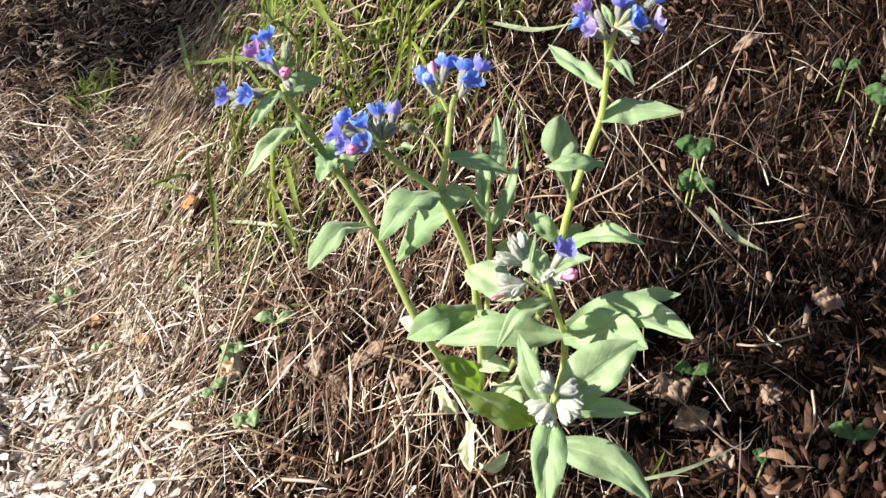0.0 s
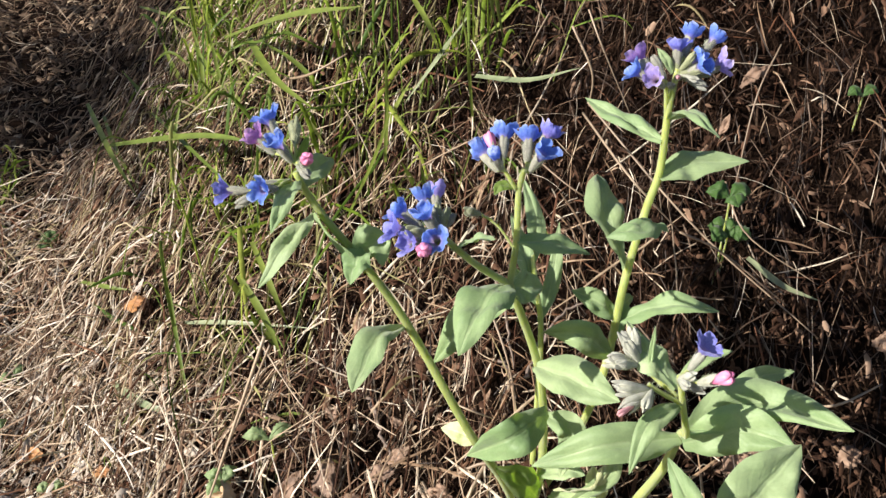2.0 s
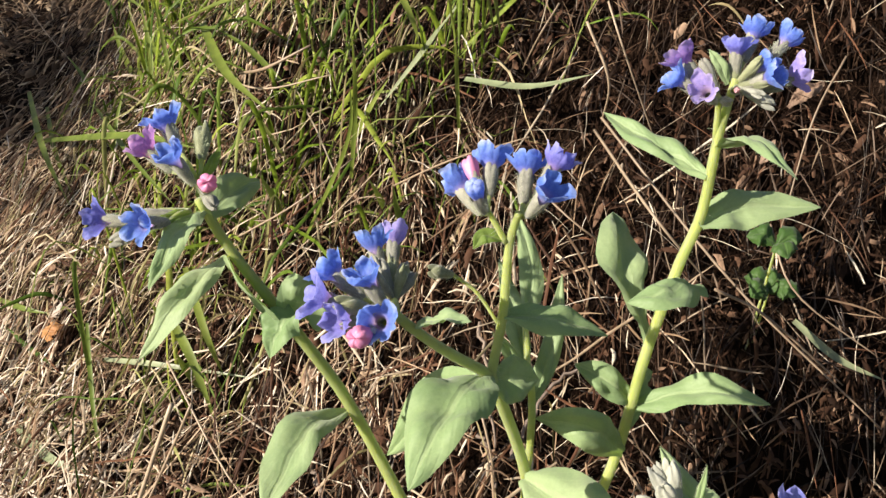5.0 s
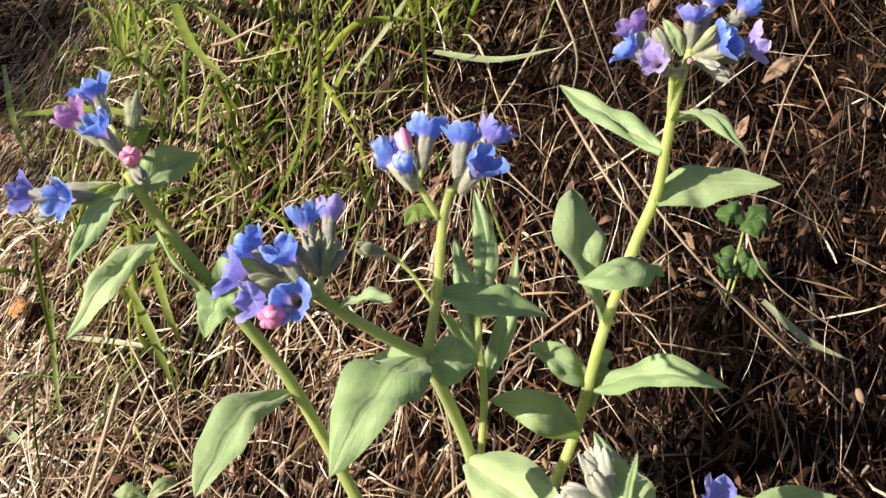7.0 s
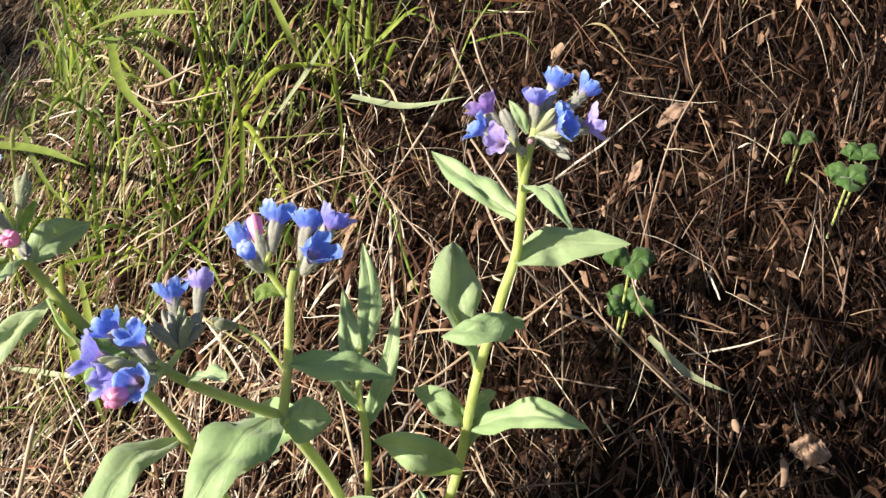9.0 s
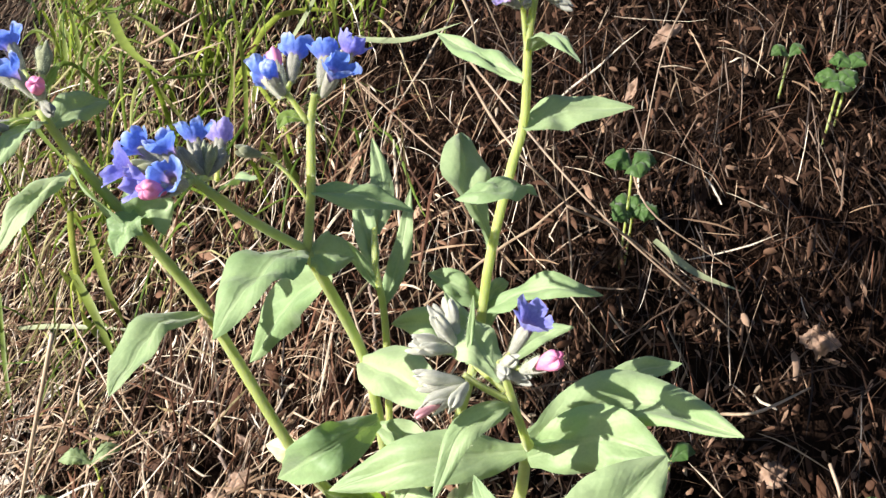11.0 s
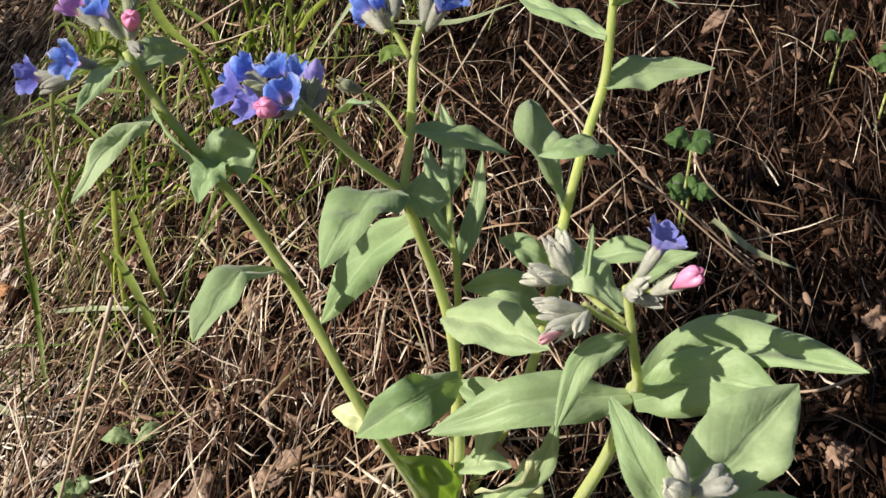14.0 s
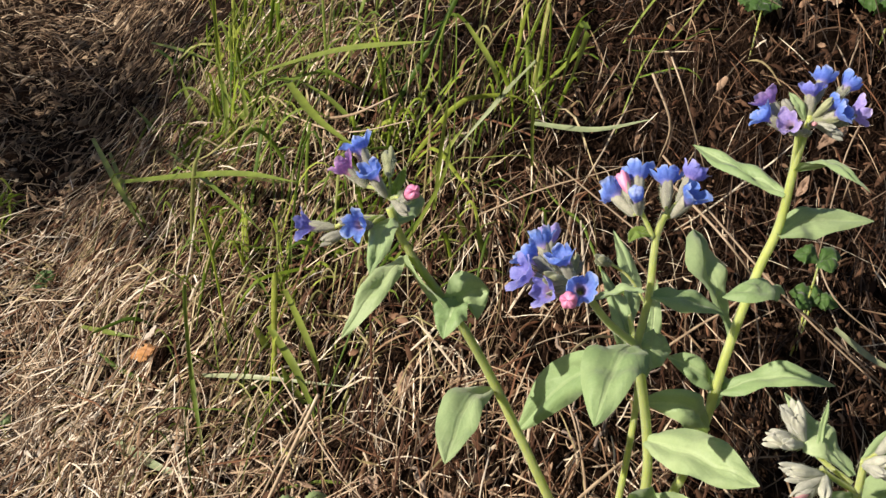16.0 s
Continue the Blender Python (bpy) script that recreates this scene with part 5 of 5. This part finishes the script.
bloom('c', (0.0692, 0.2898, 0.3777), (0.0743, 0.2819, 0.3750), "w", 1.0)
bloom('c', (0.0692, 0.2898, 0.3777), (0.0777, 0.2861, 0.3744), "w", 1.0)
bloom('c', (0.0692, 0.2898, 0.3777), (0.0769, 0.2839, 0.3761), "w", 1.0)
bloom('c', (0.0692, 0.2898, 0.3777), (0.0784, 0.2865, 0.3782), "w", 1.0)
bloom('c', (0.0692, 0.2898, 0.3777), (0.0788, 0.2912, 0.3766), "w", 1.0)
bloom('g', (0.0674, 0.2908, 0.3817), (0.0638, 0.2936, 0.3903), "g", 1.0)
bloom('c', (0.0674, 0.2908, 0.3817), (0.0767, 0.2908, 0.3835), "g", 1.0)
bloom('c', (0.0674, 0.2908, 0.3817), (0.0761, 0.2891, 0.3851), "g", 1.0)
bloom('c', (0.0674, 0.2908, 0.3817), (0.0602, 0.2885, 0.3875), "g", 1.0)
bloom('c', (0.0674, 0.2908, 0.3817), (0.0764, 0.2939, 0.3841), "g", 1.0)
bloom('q', (0.0589, 0.3380, 0.4009), (0.0425, 0.3287, 0.3994), "g", 0.85)

bloom('c', (-0.0062, 0.4050, 0.4345), (-0.0060, 0.4180, 0.4400), "s", 0.72)
bloom('c', (-0.0062, 0.4050, 0.4345), (-0.0015, 0.4190, 0.4365), "s", 0.72)
bloom('c', (-0.0062, 0.4050, 0.4345), (-0.0095, 0.4130, 0.4425), "s", 0.72)
bloom('c', (-0.0062, 0.4050, 0.4345), (-0.0030, 0.4090, 0.4425), "s", 0.72)
bloom('c', (-0.0062, 0.4050, 0.4345), (-0.0125, 0.4060, 0.4440), "s", 0.72)
bloom('c', (-0.0062, 0.4050, 0.4345), (0.0000, 0.4110, 0.4385), "s", 0.72)

bloom("c", (0.0110, 0.4105, 0.4375), (0.0039, 0.4080, 0.4415), "s", 0.9)


# ---- dead leaves, seedlings and sprouts ----
def dead_leaf(at, size, heading, material, label, lift=0.004, curl=0.35, ratio=0.42, category="dead leaf"):
    x, y = at
    d = np.array([math.cos(heading), math.sin(heading)])
    e = 0.02
    gxx = float(ground_z(x + e, y) - ground_z(x - e, y)) / (2 * e)
    gyy = float(ground_z(x, y + e) - ground_z(x, y - e)) / (2 * e)
    pts = [(x + d[0] * s, y + d[1] * s, float(ground_z(x + d[0] * s, y + d[1] * s)) + lift + h) for s, h in ((-size / 2, 0.0), (0, size * curl * 0.35), (size / 2, 0.004))]
    me = leaf_mesh(*pts, size * ratio, (-gxx * 0.5, -gyy * 0.5 - 0.3, 1), fold=curl, wave=0.3, roll=0.5, seed=int(1000 * abs(x + 2 * y)), material=material, nu=22, nv=10, foot=0.3, widest=0.5, crumple=0.65, teeth=0.08)
    ob = thing("dead_leaf", me, label, category, "fallen leaves")
    return ob


dead_leaf((-0.213, 0.711), 0.032, -0.8, ORANGE, "curled orange dead leaf lying on dry straw", 0.019, 0.15, 0.20)
dead_leaf((-0.207, 0.719), 0.014, -0.6, GREYLEAF, "bleached scrap of leaf beside an orange one", 0.020, 0.2, 0.25)
dead_leaf((-0.297, 0.641), 0.022, -0.2, ORANGE, "rusty orange dead leaf in pale straw", 0.018, 0.3, 0.28)
dead_leaf((-0.231, 0.590), 0.016, -0.4, ORANGE, "small rusty leaf scrap in pale straw", 0.018, 0.3, 0.28)
dead_leaf((-0.111, 0.658), 0.014, -0.5, DEAD, "small brown leaf scrap between grass blades", 0.012)
dead_leaf((-0.037, 0.580), 0.014, 1.0, DEAD, "small brown leaf scrap in the straw", 0.010)
for at, size, heading in (((-0.094, 0.503), 0.022, 0.3), ((-0.070, 0.495), 0.028, 1.2), ((-0.052, 0.476), 0.024, 2.2), ((-0.036, 0.485), 0.017, 2.8), ((-0.024, 0.490), 0.014, 0.1)):
    dead_leaf(at, size, heading, DEAD, "crumpled pinkish-brown dead leaf among the straw", 0.014, 0.35, 0.30)
for at, size, heading in (((-0.004, 0.462), 0.016, 2.6), ((-0.062, 0.538), 0.014, 1.9), ((-0.022, 0.516), 0.012, 2.2)):
    dead_leaf(at, size, heading, DEAD, "crumpled curled brown dead leaf in the litter by the stems", 0.009, 0.7, 0.30)
dead_leaf((-0.138, 0.519), 0.024, 1.4, TAN, "rounded tan dead leaf under a seedling", 0.020, 0.3)
dead_leaf((0.235, 0.621), 0.024, 0.35, DEAD, "curled light brown dead leaf on needles", 0.008, 0.6, 0.20)
dead_leaf((0.208, 0.600), 0.007, 0.3, DEAD, "small brown husk on the brown needles", 0.010)
dead_leaf((0.167, 0.439), 0.026, 0.2, DEAD, "broad brown dead leaf on dark soil", 0.004, 0.3)
dead_leaf((0.225, 0.428), 0.016, 0.2, DEAD, "crumpled light brown leaf on dark soil", 0.006, 0.5)
dead_leaf((0.192, 0.398), 0.017, 2.4, DEAD, "crumpled light brown leaf on dark soil", 0.006, 0.4)
dead_leaf((0.176, 0.420), 0.020, 0.0, DEAD, "rusty leaf scrap on dark soil", 0.006)
dead_leaf((0.265, 0.470), 0.02, -0.4, DEAD, "dark dead leaf half under needles", 0.008)
dead_leaf((0.255, 0.700), 0.030, 1.9, DEAD, "large dark brown dead leaf higher on the bank", 0.010, 0.3)
dead_leaf((-0.260, 0.600), 0.020, 0.3, GREYLEAF, "bleached leaf scrap in pale straw", 0.010)
dead_leaf((-0.300, 0.560), 0.022, 1.3, GREYLEAF, "bleached leaf scrap in pale straw", 0.010)
dead_leaf((-0.270, 0.520), 0.024, 2.2, GREYLEAF, "bleached leaf scrap in pale straw", 0.010)
dead_leaf((-0.225, 0.510), 0.020, 0.8, ORANGE, "tan leaf scrap in pale straw", 0.010)
dead_leaf((-0.300, 0.500), 0.026, 0.2, GREYLEAF, "bleached leaf scrap in pale straw", 0.010)
dead_leaf((-0.350, 0.720), 0.022, 0.5, GREYLEAF, "bleached leaf scrap in pale straw", 0.008)


def seedling(at, leaves, size, label, height=0.012, spread=0.55, ratio=0.36, material=None, teeth=0.0):
    x, y = at
    z = float(ground_z(x, y))
    root = thing("seedling", None, label, "seedling", "seedlings")
    root.location = (x, y, z)
    v, f, _, _ = tube([(0, 0, -0.022), (0.001, -0.001, height * 0.6), (0, -0.003, height)], [0.0007, 0.0006], 8, 6)
    part("stem", mesh_of("stem", v, f, STEM), root)
    for n, a in enumerate(leaves):
        d = np.array([math.cos(a), math.sin(a), 0.25])
        b0 = np.array([0, -0.003, height])
        me = leaf_mesh(b0, b0 + d * size * 0.5 + (0, 0, 0.003), b0 + d * size + (0, 0, -0.002), size * ratio, (-0.1, -0.55, 0.83), fold=0.2, seed=int(100 * abs(a)) + n, material=material or SPROUT, nu=16, nv=6, widest=0.5, teeth=teeth)
        part("leaf", me, root)
    return root


seedling((-0.103, 0.536), (0.4, 3.0), 0.017, "young seedling with a pair of pale green leaves in straw", 0.021, ratio=0.27, material=WEED, teeth=0.12)
seedling((-0.135, 0.527), (0.9, 2.6, 4.0), 0.014, "young seedling with pale green leaves over a tan leaf", 0.024, ratio=0.34, material=WEED, teeth=0.14)
seedling((-0.150, 0.507), (0.2, 4.6), 0.012, "small pale seedling in straw", 0.024, material=WEED)
seedling((-0.117, 0.478), (4.4, 5.2), 0.017, "small pale seedling in straw", 0.022, material=WEED)
seedling((-0.334, 0.678), (0.8, 3.9), 0.014, "pale yellow-green weed leaves in the straw", 0.022, ratio=0.42, material=WEED)
seedling((-0.271, 0.600), (0.1, 3.2), 0.010, "tiny yellow-green weed leaves in the straw", 0.022, ratio=0.42, material=WEED)
seedling((-0.328, 0.732), (1.0, 4.0), 0.013, "pale yellow-green weed leaves in the straw", 0.022, ratio=0.36, material=WEED)
seedling((0.189, 0.541), (-0.6, 0.6, 2.2, 3.6), 0.014, "bright green toothed sprout among brown needles", 0.012, ratio=0.46, teeth=0.13)
seedling((0.185, 0.5385), (0.1, 2.6, 4.6), 0.014, "dark green three-lobed leaf among brown needles", 0.042, ratio=0.46, teeth=0.08)
seedling((0.310, 0.566), (0.2, 2.2, 4.2), 0.014, "bright green trefoil sprout on the bank", 0.018, ratio=0.48, teeth=0.06)
seedling((0.325, 0.580), (0.3, 2.4), 0.012, "bright green trefoil sprout on the bank", 0.014, ratio=0.48)
seedling((0.295, 0.594), (0.05, 3.1), 0.011, "small green sprout on brown needles", 0.012)
seedling((0.213, 0.700), (0.3, 2.2, 4.0), 0.018, "bright green sprout at the top of the bank", 0.014, ratio=0.45, teeth=0.1)
seedling((0.290, 0.675), (0.0, 2.8, 4.3), 0.022, "large dark green leaf at the top of the bank", 0.014, ratio=0.45, teeth=0.08)
seedling((0.270, 0.405), (0.3, 2.6), 0.016, "bright green sprout on dark soil", 0.010)
seedling((0.180, 0.446), (0.1, 2.9), 0.013, "yellow-green sprout on a brown dead leaf", 0.012)
seedling((0.215, 0.397), (1.2, 2.0), 0.010, "tiny green sprout on dark soil", 0.008)
seedling((-0.327, 0.896), (0.9, 2.0, 4.4), 0.018, "grey-green feathery sprout in shade", 0.012, teeth=0.2)


# ---- unseen shrub, added outside the view only to shade part of the bank ----
def shrub(foot, centre, radius):
    root = thing("shrub", None, "unseen leafy shrub added to shade the bank", "shrub")
    root.location = foot
    top = Vector(centre) - Vector(foot)
    v, f, _, _ = tube([(0, 0, -0.05), (0.02, 0.03, top.z * 0.5), tuple(top)], [0.014, 0.010, 0.004], 14, 10)
    part("trunk", mesh_of("trunk", v, f, BARK), root)
    rng = np.random.default_rng(31)
    for n in range(7):
        d = Vector(unit(rng.normal(0, 1, 3)) * np.array(radius) * 1.1)
        v, f, _, _ = tube([tuple(top * 0.7), tuple(top * 0.9 + d * 0.4), tuple(top + d)], [0.005, 0.0015], 8, 6)
        part("limb", mesh_of("limb", v, f, BARK), root)
    n = 980
    p = unit(rng.normal(0, 1, (n, 3))) * (rng.uniform(0, 1, (n, 1)) ** 0.6) * np.array(radius) + np.array(top)
    p[:200] = np.array(top) + np.array((0.12, -0.16, 0.0)) + (p[:200] - np.array(top)) * np.array((0.5, 0.75, 0.7))      # a lower bough, added to widen the shade
    a = unit(rng.normal(0, 1, (n, 3)))
    s = unit(np.cross(a, rng.normal(0, 1, (n, 3))))
    l = rng.uniform(0.012, 0.026, (n, 1))
    v = np.stack([p - a * l, p + s * l * 0.5, p + a * l, p - s * l * 0.5], 1).reshape(-1, 3)
    part("crown", mesh_of("crown", v, np.arange(4 * n).reshape(-1, 4).tolist(), CROWN, False), root)


# crown set up-sun of the patch of bank it has to shade
SHADE = Vector((-0.352, 1.140, 0.26)) + SUN * 1.6
shrub((SHADE.x - 0.1, SHADE.y - 0.1, float(ground_z(SHADE.x - 0.1, SHADE.y - 0.1))), tuple(SHADE), (0.27, 0.25, 0.11))
